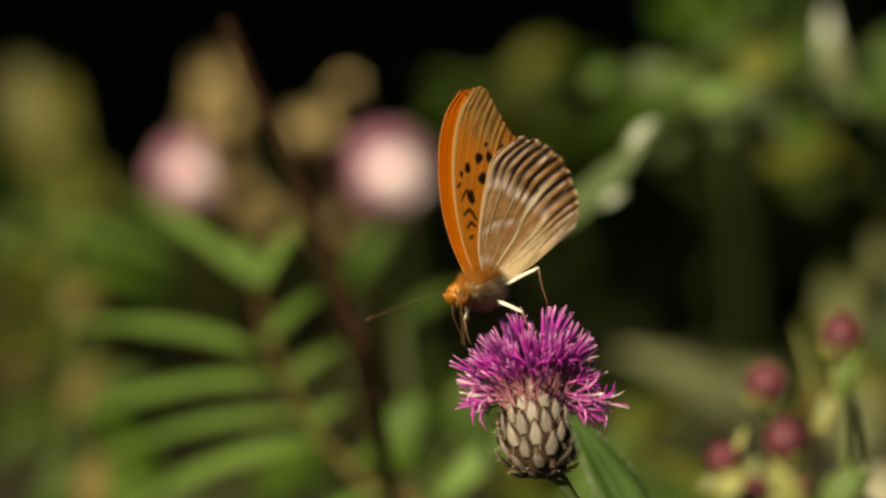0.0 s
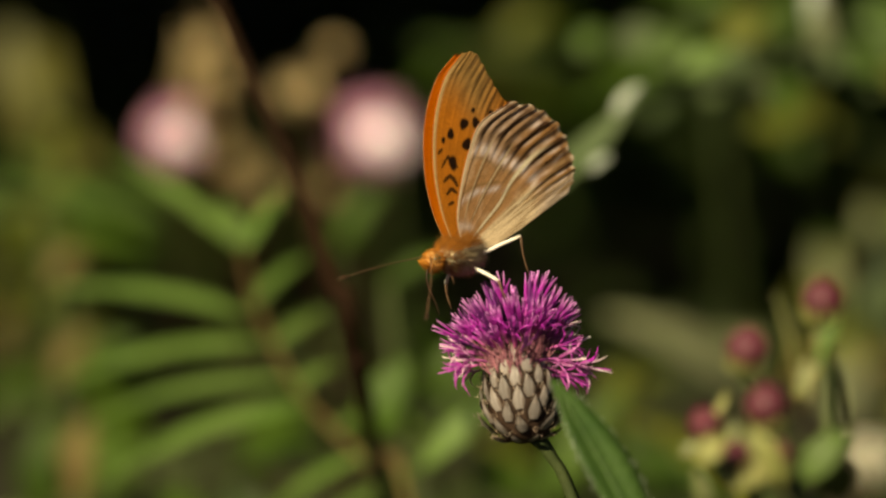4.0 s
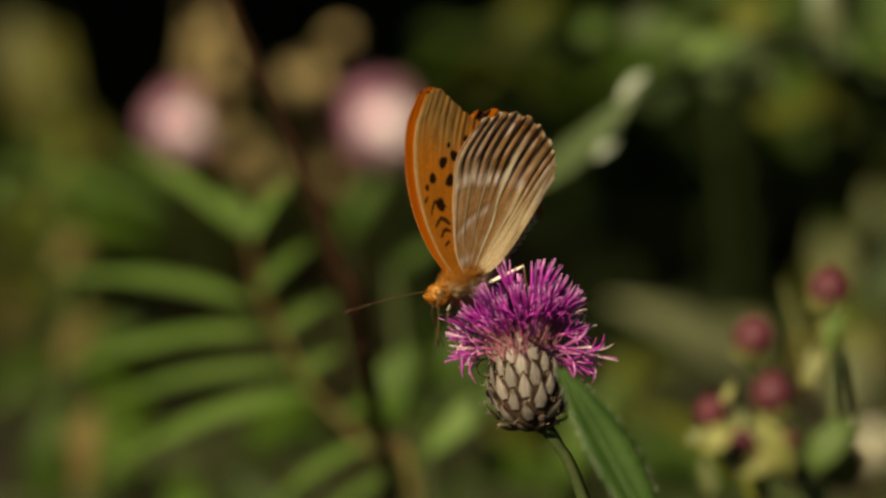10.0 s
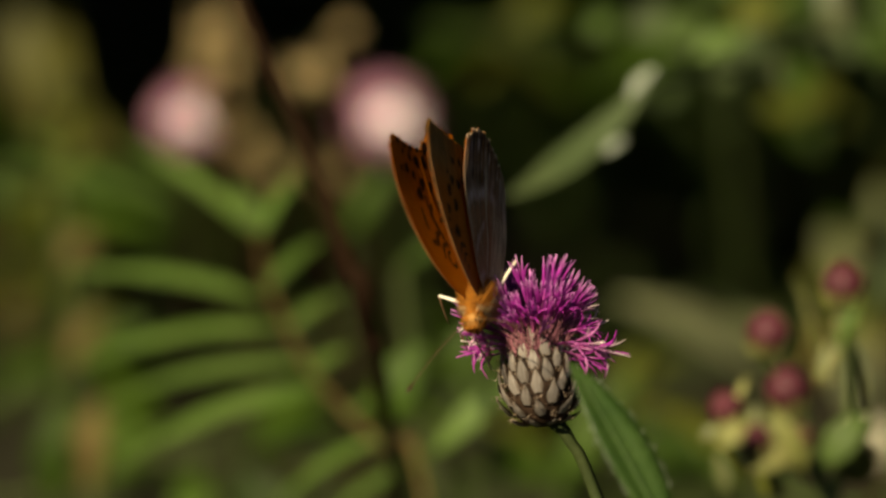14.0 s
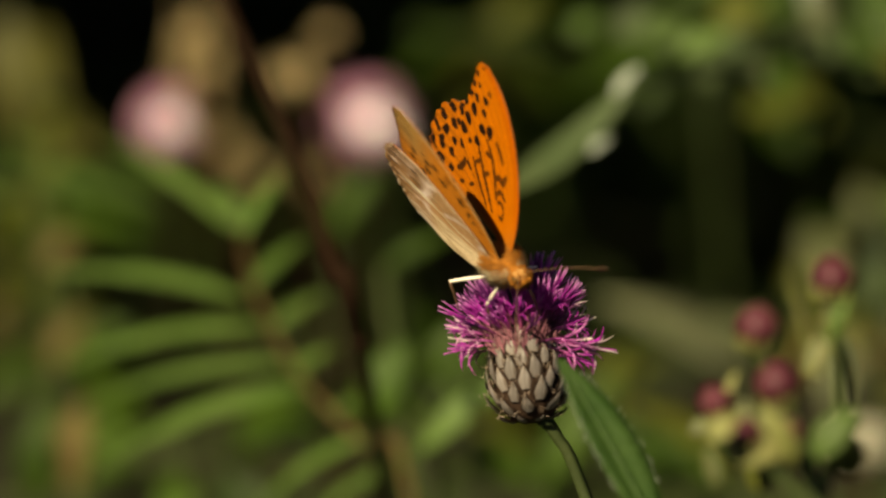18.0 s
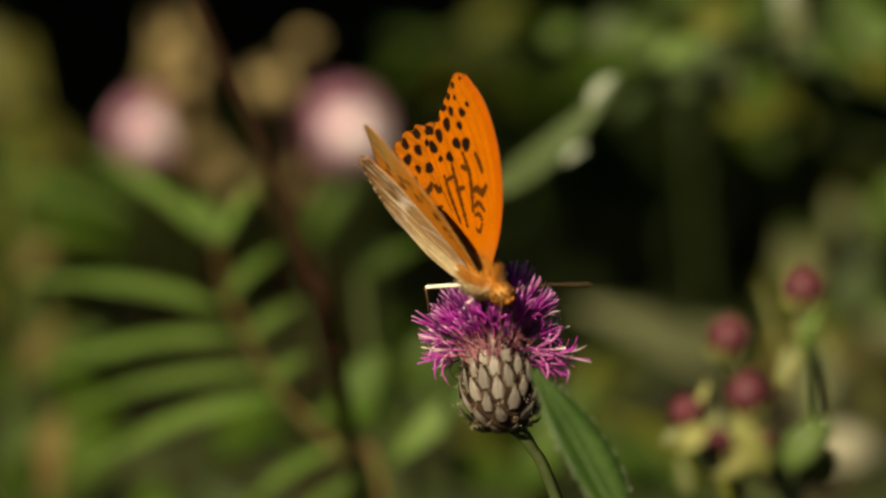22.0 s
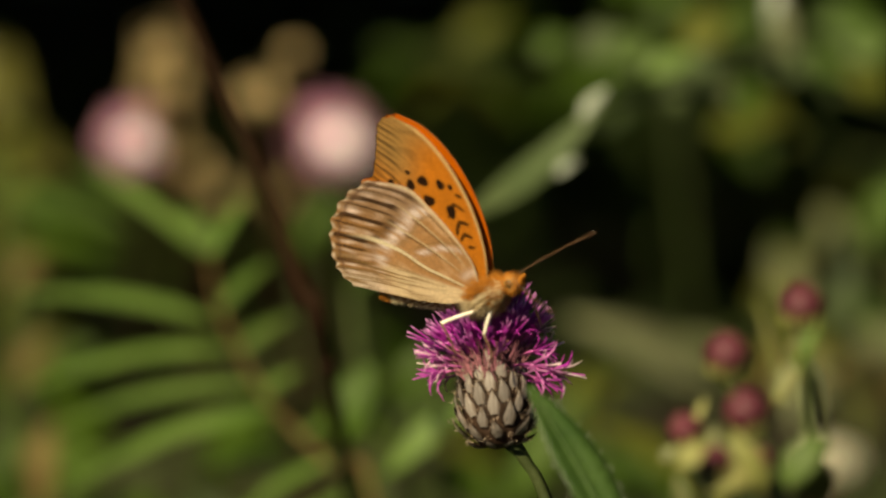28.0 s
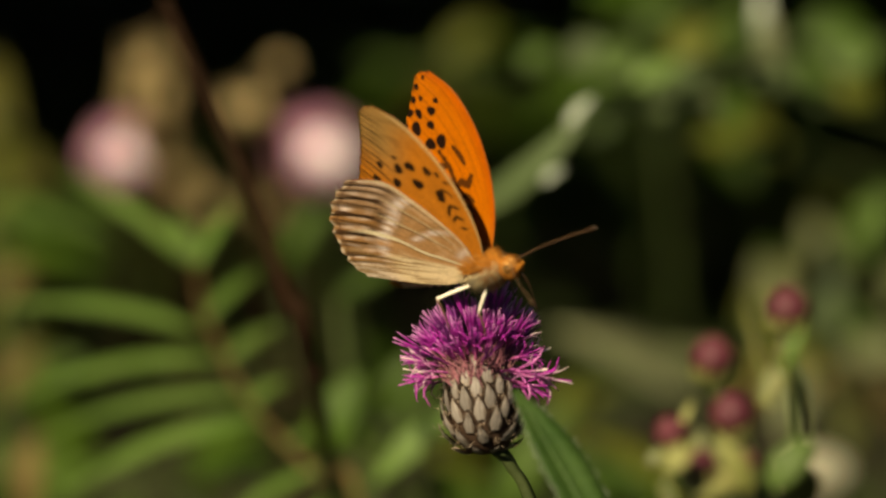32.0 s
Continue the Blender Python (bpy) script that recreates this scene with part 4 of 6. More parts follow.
def butterfly():
    rng = random.Random(9)
    feelers = {}
    fly = thing("butterfly", (0, 0, 0.6), "orange fritillary butterfly with black-spotted wings on the purple flower", "butterfly")
    V = lambda x, y, z: Vector((x, y, z)) * MM

    def coat(geo, count, centre):
        vs = [Vector(v) for v in geo[0]]
        roots = []
        for _ in range(count):
            f = rng.choice(geo[1][:-2])
            w = [rng.random() for _ in f]
            q = sum((vs[i] * a for i, a in zip(f, w)), Vector()) / sum(w)
            roots.append((q, (q - centre(q)).normalized()))
        return roots
    thorax = egg(V(-4.2, 0, -0.2), (1, 0, 0.12), 9.4 * MM, 2.7 * MM, 18, 12, 0.52, 0.05)
    th = put("thorax", thorax, BODY_SKIN, fly, "furry orange-brown thorax")
    up = [r for r in coat(thorax, 5200, lambda q: Vector((q.x, 0, 0.0002)))]
    tagged(put("fur", hairs([r for r in up if r[0].z > 0.9 * MM or r[0].x > 2.5 * MM], 2.0 * MM, 0.065 * MM, Vector((-0.6, 0, 0.1)), 0.3, rng), FUR_ORANGE, th, "orange hairs on the back"), kind="stuff")
    tagged(put("fur", hairs([r for r in up if r[0].z <= 1.1 * MM], 2.0 * MM, 0.065 * MM, Vector((-0.6, 0, -0.2)), 0.25, rng), FUR_TAN, th, "tan hairs on the underside"), kind="stuff")
    ring = [(0, 1.6), (1.7, 1.9), (3.4, 1.75), (5.1, 1.88), (6.8, 1.66), (8.5, 1.76), (10.2, 1.54), (11.9, 1.6), (13.6, 1.35), (15.3, 1.3), (17.0, 1.1), (18.6, 1.0), (19.5, 0.15)]
    belly = lathe(V(0, 0, 0), (-1, 0, 0), [(h * MM, r * MM) for h, r in ring], 16)
    ab = put("abdomen", belly, BODY_SKIN, fly, "slender cream and brown abdomen with ringed segments and an orange tip", bend(10))
    coating = coat(belly, 1700, lambda q: Vector((q.x, 0, 0)))
    orange = lambda q: q.x < -16.6 * MM or q.z > 0.9 * MM
    for mat, roots in ((FUR_ORANGE, [r for r in coating if orange(r[0])]), (FUR_CREAM, [r for r in coating if not orange(r[0])])):
        tagged(put("fur", hairs(roots, 1.0 * MM, 0.07 * MM, Vector((-1.1, 0, 0)), 0.15, rng), mat, ab), kind="stuff")
    skull = egg(V(4.3, 0, 0.3), (1, 0, -0.1), 3.8 * MM, 1.75 * MM, 14, 9)
    hd = put("head", skull, BODY_SKIN, fly, "furry orange head")
    tagged(put("fur", hairs(coat(skull, 900, lambda q: V(6, 0, 0.3)), 0.8 * MM, 0.08 * MM, Vector((0.1, 0, 0.1)), 0.3, rng), FUR_ORANGE, hd), kind="stuff")
    for s in (1, -1):
        put("eye", egg(V(6.4, s * 0.85, 0.35), (0, s, 0.05), 1.0 * MM, 0.95 * MM, 16, 8, 0.35), EYE, hd, "dark olive compound eye")
        put("palp", tube(spline([V(7.4, s * 0.5, -0.5), V(8.4, s * 0.5, 0.1), V(9.2, s * 0.45, 0.9)], 6), [0.35 * MM, 0.45 * MM, 0.15 * MM], 7), FUR_ORANGE, hd)
        line = spline([V(0, 0, 0), V(5.5, s * 0.35, 0.15), V(11, s * 0.2, 0.1), V(16.3, -s * 0.2, -0.15)], 18)
        an = put("antenna", tube(line, [0.085 * MM, 0.085 * MM, 0.09 * MM, 0.115 * MM], 7), CHITIN_BROWN, fly, "thin brown antenna", feeler(s, 20, 0))
        club = tube(spline([line[-2], line[-1], line[-1] + (line[-1] - line[-2]) * 1.3], 7), [0.13 * MM, 0.30 * MM, 0.34 * MM, 0.12 * MM], 8)
        put("antenna_club", club, CHITIN_DARK, an, "dark club at the antenna tip")
        feelers[s] = an
        near = ((-1.4, -0.9), (-9.4, 5.4, 1.4), (-9.6, 5.8, -5.4)), ((0.0, -1.8), (-2.2, 6.2, -5.0), (-3.8, 6.4, -9.6))
        off = ((-0.6, -1.4), (-4.6, 8.4, 0.2), (-5.0, 8.8, -6.0)), ((1.0, -1.8), (-0.2, 5.4, -5.0), (-1.0, 5.8, -9.6))
        for (x0, z0), knee, foot in near if s > 0 else off:
            k, f, r = V(knee[0], s * knee[1], knee[2]), V(foot[0], s * foot[1], foot[2]), V(x0, s * 1.4, z0)
            leg = put("leg", tube(spline([r, r.lerp(k, 0.55) + V(0, 0, 0.15), k], 7), [0.29 * MM, 0.33 * MM, 0.27 * MM], 8), CHITIN_PALE, fly, "pale cream leg")
            put("shin", tube(spline([k, k.lerp(f, 0.5) + V(0.3, 0, 0), f], 6), [0.24 * MM, 0.16 * MM, 0.12 * MM], 6), CHITIN_BROWN, leg, "thin brown shin and foot")
    put("proboscis", tube(spline([V(7.8, 0, -0.8), V(8.4, 0, -3.2), V(7.4, 0.2, -7.0), V(7.0, 0.2, -9.0)], 9), [0.2 * MM, 0.16 * MM, 0.1 * MM], 6), CHITIN_DARK, fly, "thin dark proboscis")
    wings = {}
    for s, word in ((1, "left"), (-1, "right")):
        wings["fore", s] = wing("forewing", FORE, s, fore_upper, fore_under, 0.35, 220, 160, 0.05, 0.70, 0.004, 0.0, FORE_VEINS, fly, "orange forewing with black spots and streaks")
        wings["hind", s] = wing("hindwing", HIND, s, hind_upper, hind_under, -0.45, 300, 160, 0.14, 0.45, 0.010, 1.7, HIND_VEINS, fly, "hindwing, spotted orange above, silver-tan streaks below")
    return fly, ab, wings, feelers


fly, abdomen, wings, feelers = butterfly()

# ---- plants round about ----
def compound_leaf():
    """A pinnate leaf of narrow leaflets on a reddish stalk."""
    base = site(-0.0032, -0.0739, 0.2000)
    foot = Vector((base.x + 0.03, base.y + 0.02, 0.0))
    leaf = thing("pinnate_leaf", foot, "pinnate leaf with narrow green leaflets on a reddish stalk", "leaf")
    stalk = spline([foot, foot.lerp(base, 0.6) + Vector((0.01, 0, 0)), site(-0.0032, -0.0739, 0.2000), site(-0.0136, -0.0587, 0.2050), site(-0.0216, -0.0506, 0.2100), site(-0.0276, -0.0448, 0.2130), site(-0.0330, -0.0371, 0.2160), site(-0.0378, -0.0280, 0.2200), site(-0.0420, -0.0188, 0.2250), site(-0.0443, -0.0069, 0.2300)], 40)
    put("stalk", shifted(tube(stalk, [1.1 * MM, 0.8 * MM, 0.6 * MM, 0.5 * MM, 0.4 * MM, 0.3 * MM], 8), foot), STEM_RED, leaf)
    for b, t, w, fold in (
            (site(-0.0442, -0.0090, 0.2400), site(-0.0741, 0.0115, 0.2500), 36, 0.35),
            (site(-0.0423, -0.0087, 0.2100), site(-0.0341, 0.0044, 0.2200), 31, 0.40),
            (site(-0.0402, -0.0211, 0.2100), site(-0.0288, -0.0108, 0.2200), 42, 0.30),
            (site(-0.0420, -0.0248, 0.2250), site(-0.0858, -0.0188, 0.2350), 46, 0.35),
            (site(-0.0355, -0.0308, 0.2100), site(-0.0235, -0.0232, 0.2200), 42, 0.30),
            (site(-0.0383, -0.0313, 0.2300), site(-0.0842, -0.0403, 0.2400), 48, 0.35),
            (site(-0.0320, -0.0390, 0.2150), site(-0.0783, -0.0495, 0.2250), 50, 0.35),
            (site(-0.0298, -0.0407, 0.2050), site(-0.0217, -0.0357, 0.2150), 40, 0.30),
            (site(-0.0280, -0.0444, 0.2050), site(-0.0732, -0.0623, 0.2150), 66, 0.35),
            (site(-0.0147, -0.0554, 0.1950), site(-0.0371, -0.0705, 0.2050), 46, 0.30),
            (site(-0.0215, -0.0503, 0.2050), site(-0.0115, -0.0469, 0.2150), 36, 0.30),
            (site(-0.0071, -0.0616, 0.2000), site(-0.0252, -0.0739, 0.2000), 44, 0.30),
            (site(-0.0440, -0.0075, 0.2250), site(-0.0493, 0.0025, 0.2350), 34, 0.30)):
        put("leaflet", shifted(blade(b, b + (t - b) * 1.1, w * 0.000134745, -AHEAD * 0.6 + UP + RIGHT * -0.3, fold=fold, droop=0.06, seg=14, widest=0.38, wave=0.02), foot), LEAF_FERN, leaf)


compound_leaf()


def dead_stem():
    top, end = site(-0.0454, 0.0478, 0.1300), site(-0.0149, -0.0294, 0.1300)
    foot = Vector((end.x + 0.05, end.y + 0.42, 0.0))
    stem = thing("dead_stem", foot, "bare dark red-brown dead stem", "stem")
    put("stalk", shifted(tube(spline([foot, foot.lerp(end, 0.6) + Vector((0, 0, 0.03)), end, site(-0.0184, -0.0182, 0.1300), site(-0.0230, -0.0052, 0.1300), site(-0.0265, 0.0042, 0.1300), site(-0.0312, 0.0160, 0.1300), site(-0.0376, 0.0301, 0.1300), site(-0.0423, 0.0408, 0.1300), top], 40), [1.9 * MM, 1.7 * MM, 1.5 * MM, 1.3 * MM], 9), foot), STEM_BROWN, stem)
    put("node", shifted(egg(end - Vector((0, 0, 0.004)), (0.2, 0, 1), 0.006, 0.0023, 10, 7), foot), STEM_BROWN, stem, "swollen brown joint")


dead_stem()


def far_flower(name, at, girth, colour, calyx, label, seed, lean=(0, 0, 1), group="", category="flower"):
    """A head of many slim florets over a cup of dry bracts, on its own stem to the ground."""
    rng = random.Random(seed)
    foot = Vector((at.x + rng.uniform(-0.05, 0.05), at.y + rng.uniform(0.0, 0.08), 0.0))
    head = thing(name, foot, label, category, group)
    axis = (Vector(lean) - AHEAD * (1.3 if colour is PINK_FAR else 0.35)).normalized()
    low = at - axis * girth * 1.5
    put("stem", shifted(tube(spline([foot, foot.lerp(low, 0.5) + Vector((0.015, 0, 0)), low], 14), [2.4 * MM, 1.9 * MM, 1.6 * MM], 7), foot), STEM_BROWN, head)
    cup = put("calyx", shifted(egg(low, axis, girth * 1.35, girth * (0.5 if colour else 0.3), 12, 8, 0.5, 0.1), foot), CREAM, head, "cup of dry cream bracts")
    a = axis.orthogonal().normalized()
    b = axis.cross(a)
    for k in range(12):
        w = 2 * math.pi * k / 12
        o = a * math.cos(w) + b * math.sin(w)
        p = low + axis * girth * 0.25 + o * girth * 0.35
        put("bract", shifted(blade(p, p + axis * girth * (0.85 if colour else rng.uniform(0.5, 1.7)) + o * girth * rng.uniform(0.35, 0.6), girth * (0.34 if colour else 0.42), o, fold=0.3, droop=0.08, seg=6), foot), CREAM if calyx else LEAF_OLIVE, cup)
    if colour:
        for word, lo, hi, mat in (("core_tuft", 0, 20, PALE_CORE if colour is PINK_FAR else colour), ("rim_tuft", 20, 90, colour)):
            geos = []
            for k in range(lo, hi):
                tilt = math.acos(1 - (k + 0.5) / 90 * 0.95)
                w = k * 2.39996
                o = a * math.cos(w) + b * math.sin(w)
                d = axis * math.cos(tilt) + o * math.sin(tilt)
                p = at - axis * girth * 0.4 + o * girth * 0.25 * min(1, tilt)
                p += (UP + RIGHT * -0.5 * (lo == 0)) * girth * (0 if colour is not PINK_FAR else -0.34 if lo == 0 else 0.12)
                geos.append(tube([p, p + d * girth * 0.6, p + (d * 1.12 + o * 0.1) * girth * rng.uniform(0.85, 1.1)], [girth * 0.07, girth * 0.15, girth * 0.06], 5))
            tagged(put(word, shifted(joined(*geos), foot), mat, head, "dense tuft of slim pale florets"), kind="stuff")
    return head


far_flower("pink_flower", site(-0.0190, 0.0264, 0.6000), 0.0105, PINK_FAR, True, "pale pink flower head over cream bracts", 31, (0.15, 0, 1), "pale flower heads")
far_flower("pink_flower", site(-0.0864, 0.0266, 0.6000), 0.0090, PINK_FAR, True, "pale pink flower head with dry cream leaves above", 32, (-0.2, 0, 1), "pale flower heads")
far_flower("seed_head", site(-0.0733, 0.0462, 0.5300), 0.0092, None, True, "cream dry seed head", 33, (0.1, 0, 1), "dry seed heads", "seed head")
far_flower("seed_head", site(-0.0731, 0.0340, 0.5500), 0.0088, None, True, "cream dry seed head", 34, (0.1, 0, 1), "dry seed heads", "seed head")
far_flower("seed_head", site(-0.0430, 0.0414, 0.5000), 0.0082, None, True, "cream dry seed head", 35, (-0.5, 0, 1), "dry seed heads", "seed head")
far_flower("seed_head", site(-0.0290, 0.0506, 0.4700), 0.0030, CREAM, True, "small round cream seed head", 36, (0.1, 0, 1), "dry seed heads", "seed head")
far_flower("seed_head", site(-0.0391, 0.0107, 0.6200), 0.0062, None, True, "cream dry seed head", 37, (0.2, 0, 1), "dry seed heads", "seed head")
far_flower("seed_head", site(-0.0732, 0.0216, 0.6800), 0.0066, None, True, "cream dry seed head", 38, (0, 0, 1), "dry seed heads", "seed head")
far_flower("seed_head", site(-0.0723, 0.0553, 0.5000), 0.0085, None, True, "cream dry seed head", 40, (-0.1, 0, 1), "dry seed heads", "seed head")
far_flower("seed_head", site(-0.0570, 0.0118, 0.6000), 0.0058, None, True, "cream dry seed head", 41, (0.3, 0, 1), "dry seed heads", "seed head")
far_flower("white_flower", site(0.1184, -0.0653, 0.3375), 0.00605867, CREAM_WHITE, True, "cream-white round flower head", 39, (0, 0, 1))


def thistle():
    """The curved grey-green leafy stalk with woolly white tips."""
    bow = [site(0.0177, -0.0011, 0.1500), site(0.0277, 0.0044, 0.1595), site(0.0362, 0.0107, 0.1692), site(0.0411, 0.0194, 0.1692), site(0.0455, 0.0250, 0.1692), site(0.0575, 0.0267, 0.1895), site(0.0749, 0.0324, 0.2333), site(0.0964, 0.0401, 0.2824), site(0.1236, 0.0380, 0.3375), site(0.1526, 0.0283, 0.3677)]
    foot = Vector((bow[-1].x + 0.02, bow[-1].y, 0.0))
    plant = thing("thistle", foot, "arching grey-green thistle stalk with woolly white leaf tips", "thistle")
    put("stalk", shifted(tube(spline(bow[4:] + [bow[-1].lerp(foot, 0.5) + Vector((0.03, 0, 0)), foot], 40), [1.0 * MM, 1.3 * MM, 1.8 * MM, 2.4 * MM], 8), foot), LEAF_THISTLE, plant)
    put("leaf", shifted(blade(bow[4], site(0.0141, 0.0001, 0.1500), 0.00727041, -AHEAD + UP * 0.6, fold=0.3, droop=-0.13, seg=16, widest=0.5, wave=0.03, teeth=7, tooth=0.1), foot), LEAF_THISTLE, plant)
    for c, d, w in ((site(0.0405, 0.0214, 0.1643), site(0.0467, 0.0283, 0.1643), 22), (site(0.0351, 0.0093, 0.1643), site(0.0400, 0.0127, 0.1643), 19), (site(0.1000, 0.0421, 0.2955), site(0.0981, 0.0624, 0.2955), 34)):
        put("leaf_tip", shifted(blade(c, d, w * 0.000124082, -AHEAD + UP * 0.5 - RIGHT * 0.3, fold=0.5, droop=0.12, seg=8, wave=0.03), foot), LEAF_WOOL, plant, "curled woolly white leaf tip")
    rng = random.Random(41)
    for b, t, w, mat in (
            (site(0.0387, 0.0433, 0.3400), site(0.0480, 0.0481, 0.3400), 60, LEAF_MID),
            (site(0.0569, 0.0389, 0.3000), site(0.0663, 0.0469, 0.3000), 85, LEAF_FERN),
            (site(0.0512, 0.0424, 0.3300), site(0.0595, 0.0499, 0.3300), 70, LEAF_THISTLE),
            (site(0.0683, 0.0390, 0.2700), site(0.0838, 0.0312, 0.2700), 95, LEAF_THISTLE),
            (site(0.0613, 0.0340, 0.2500), site(0.0736, 0.0395, 0.2500), 60, LEAF_FERN),
            (site(0.0782, 0.0354, 0.2700), site(0.0841, 0.0249, 0.2700), 60, LEAF_GREY),
            (site(0.0994, 0.0376, 0.2900), site(0.0999, 0.0549, 0.2900), 46, LEAF_GREY),
            (site(0.0944, 0.0412, 0.2900), site(0.1074, 0.0362, 0.2900), 85, LEAF_THISTLE),
            (site(0.1028, 0.0409, 0.3000), site(0.1173, 0.0351, 0.3000), 85, LEAF_FERN),
            (site(0.1071, 0.0380, 0.3000), site(0.1150, 0.0293, 0.3000), 60, LEAF_THISTLE),
            (site(0.1198, 0.0438, 0.3300), site(0.1348, 0.0467, 0.3300), 90, LEAF_FERN),
            (site(0.1212, 0.0377, 0.3300), site(0.1333, 0.0332, 0.3300), 80, LEAF_OLIVE),
            (site(0.0956, 0.0320, 0.3600), site(0.1096, 0.0203, 0.3600), 95, LEAF_OLIVE),
            (site(0.0896, 0.0248, 0.3800), site(0.1023, 0.0216, 0.3800), 60, LEAF_OLIVE),
            (site(0.0801, 0.0468, 0.3600), site(0.0925, 0.0545, 0.3600), 80, LEAF_OLIVE),
            (site(0.0945, 0.0493, 0.3800), site(0.1040, 0.0572, 0.3800), 80, LEAF_MID),
            (site(0.0723, 0.0557, 0.3800), site(0.0834, 0.0604, 0.3800), 60, LEAF_MID),
            (site(0.1183, 0.0524, 0.3800), site(0.1373, 0.0571, 0.3800), 90, LEAF_MID),
            (site(0.0646, 0.0316, 0.2400), site(0.0700, 0.0248, 0.2400), 46, LEAF_THISTLE),
            (site(0.0982, 0.0367, 0.3400), site(0.0921, 0.0261, 0.3400), 70, LEAF_MID)):
        put("leaf", shifted(blade(b, t, w * 0.000128, -AHEAD + UP * rng.uniform(0.2, 0.9) + RIGHT * rng.uniform(-0.4, 0.4), fold=0.3, droop=0.08, seg=10, wave=0.05, teeth=5, tooth=0.14), foot), mat, plant)


thistle()


def bud_spray():
    """Round red buds in green scale cups on a branching stem, near the lens."""
    foot = Vector((site(0.0593, -0.0463, -0.0872).x, site(0.0593, -0.0463, -0.0872).y, 0.0))
    fork = site(0.0544, -0.0529, -0.0872)
    plant = thing("budding_thistle", foot, "green branching stem with round dark pink buds", "thistle")
    put("stem", shifted(tube(spline([foot, foot.lerp(fork, 0.6), fork], 12), [2.0 * MM, 1.6 * MM, 1.3 * MM], 8), foot), STEM_GREEN, plant)
    rng = random.Random(51)
    buds = ((1357, 678, 36, (0.1, 0.1)), (1490, 592, 36, (0.05, 0.1)), (1390, 778, 36, (-0.1, 0.1)), (1282, 812, 28, (-0.35, 0.1)), (1335, 868, 26, (-0.2, 0)), (1412, 868, 26, (0.1, 0)))
    for x, y, r, (lx, ly) in buds:
        at = FOCUS + RIGHT * ((x - 784) * K) + UP * ((441 - y) * K) - AHEAD * 0.0872
        axis = (UP + RIGHT * lx - AHEAD * 0.15).normalized()
        R = r * K * 1.08
        put("twig", shifted(tube(spline([fork, fork.lerp(at, 0.5) + RIGHT * 0.003, at - axis * R * 1.2], 10), [1.1 * MM, 0.9 * MM, 0.8 * MM], 7), foot), STEM_GREEN, plant)
        bud = put("bud", shifted(egg(at - axis * R * 1.15, axis, R * 2.2, R, 18, 12, 0.52, 0.06), foot), BUD_RED, plant, "round dark pink bud")
        a = axis.orthogonal().normalized()
        b = axis.cross(a)
        for k in range(9):
            w = 2 * math.pi * k / 9 + rng.uniform(-0.15, 0.15)
            o = a * math.cos(w) + b * math.sin(w)
            p = at - axis * R * 1.2 + o * R * 0.35
            put("scale", shifted(blade(p, p + axis * R * rng.uniform(0.45, 0.8) + o * R * 0.6, R * 0.55, o, fold=0.25, droop=0.15, seg=6), foot), BUD_GREEN, bud)
    for b, t, w, mat in (
            (site(0.0552, -0.0266, -0.0992), site(0.0549, -0.0206, -0.0992), 24, BUD_CREAM),
            (site(0.0449, -0.0347, -0.0872), site(0.0456, -0.0302, -0.0872), 20, BUD_CREAM),
            (site(0.0385, -0.0364, -0.0752), site(0.0415, -0.0341, -0.0752), 26, BUD_CREAM),
            (site(0.0409, -0.0429, -0.0932), site(0.0395, -0.0368, -0.0932), 24, BUD_CREAM),
            (site(0.0629, -0.0323, -0.0812), site(0.0594, -0.0188, -0.0812), 20, BUD_GREEN),
            (site(0.0538, -0.0246, -0.0992), site(0.0502, -0.0107, -0.0992), 9, BUD_GREEN),
            (site(0.0422, -0.0343, -0.0872), site(0.0469, -0.0393, -0.0872), 60, BUD_GREEN),
            (site(0.0538, -0.0420, -0.0752), site(0.0502, -0.0330, -0.0752), 46, BUD_GREEN),
            (site(0.0548, -0.0389, -0.0932), site(0.0616, -0.0314, -0.0932), 60, LEAF_FERN),
            (site(0.0450, -0.0263, -0.0812), site(0.0419, -0.0356, -0.0812), 16, BUD_GREEN),
            (site(0.0469, -0.0307, -0.0992), site(0.0517, -0.0392, -0.0992), 44, BUD_GREEN),
            (site(0.0438, -0.0393, -0.0872), site(0.0516, -0.0381, -0.0872), 50, BUD_GREEN),
            (site(0.0601, -0.0224, -0.0752), site(0.0596, -0.0156, -0.0752), 40, BUD_BROWN),
            (site(0.0396, -0.0359, -0.0932), site(0.0439, -0.0327, -0.0932), 40, BUD_GREEN),
            (site(0.0549, -0.0272, -0.0812), site(0.0591, -0.0222, -0.0812), 26, BUD_GREEN),
            (site(0.0489, -0.0343, -0.0992), site(0.0458, -0.0319, -0.0992), 24, BUD_CREAM),
            (site(0.0617, -0.0419, -0.0872), site(0.0584, -0.0352, -0.0872), 70, LEAF_OLIVE),
            (site(0.0478, -0.0445, -0.0752), site(0.0512, -0.0403, -0.0752), 60, LEAF_OLIVE),
            (site(0.0573, -0.0216, -0.0932), site(0.0602, -0.0151, -0.0932), 20, LEAF_FERN)):
        put("leaf", shifted(blade(b, t, w * 8.72449e-05, -AHEAD + UP * 0.5 + RIGHT * rng.uniform(-0.5, 0.2), fold=0.35, droop=0.1, seg=9, wave=0.06), foot), mat, plant)


K = 8.28536e-05
bud_spray()


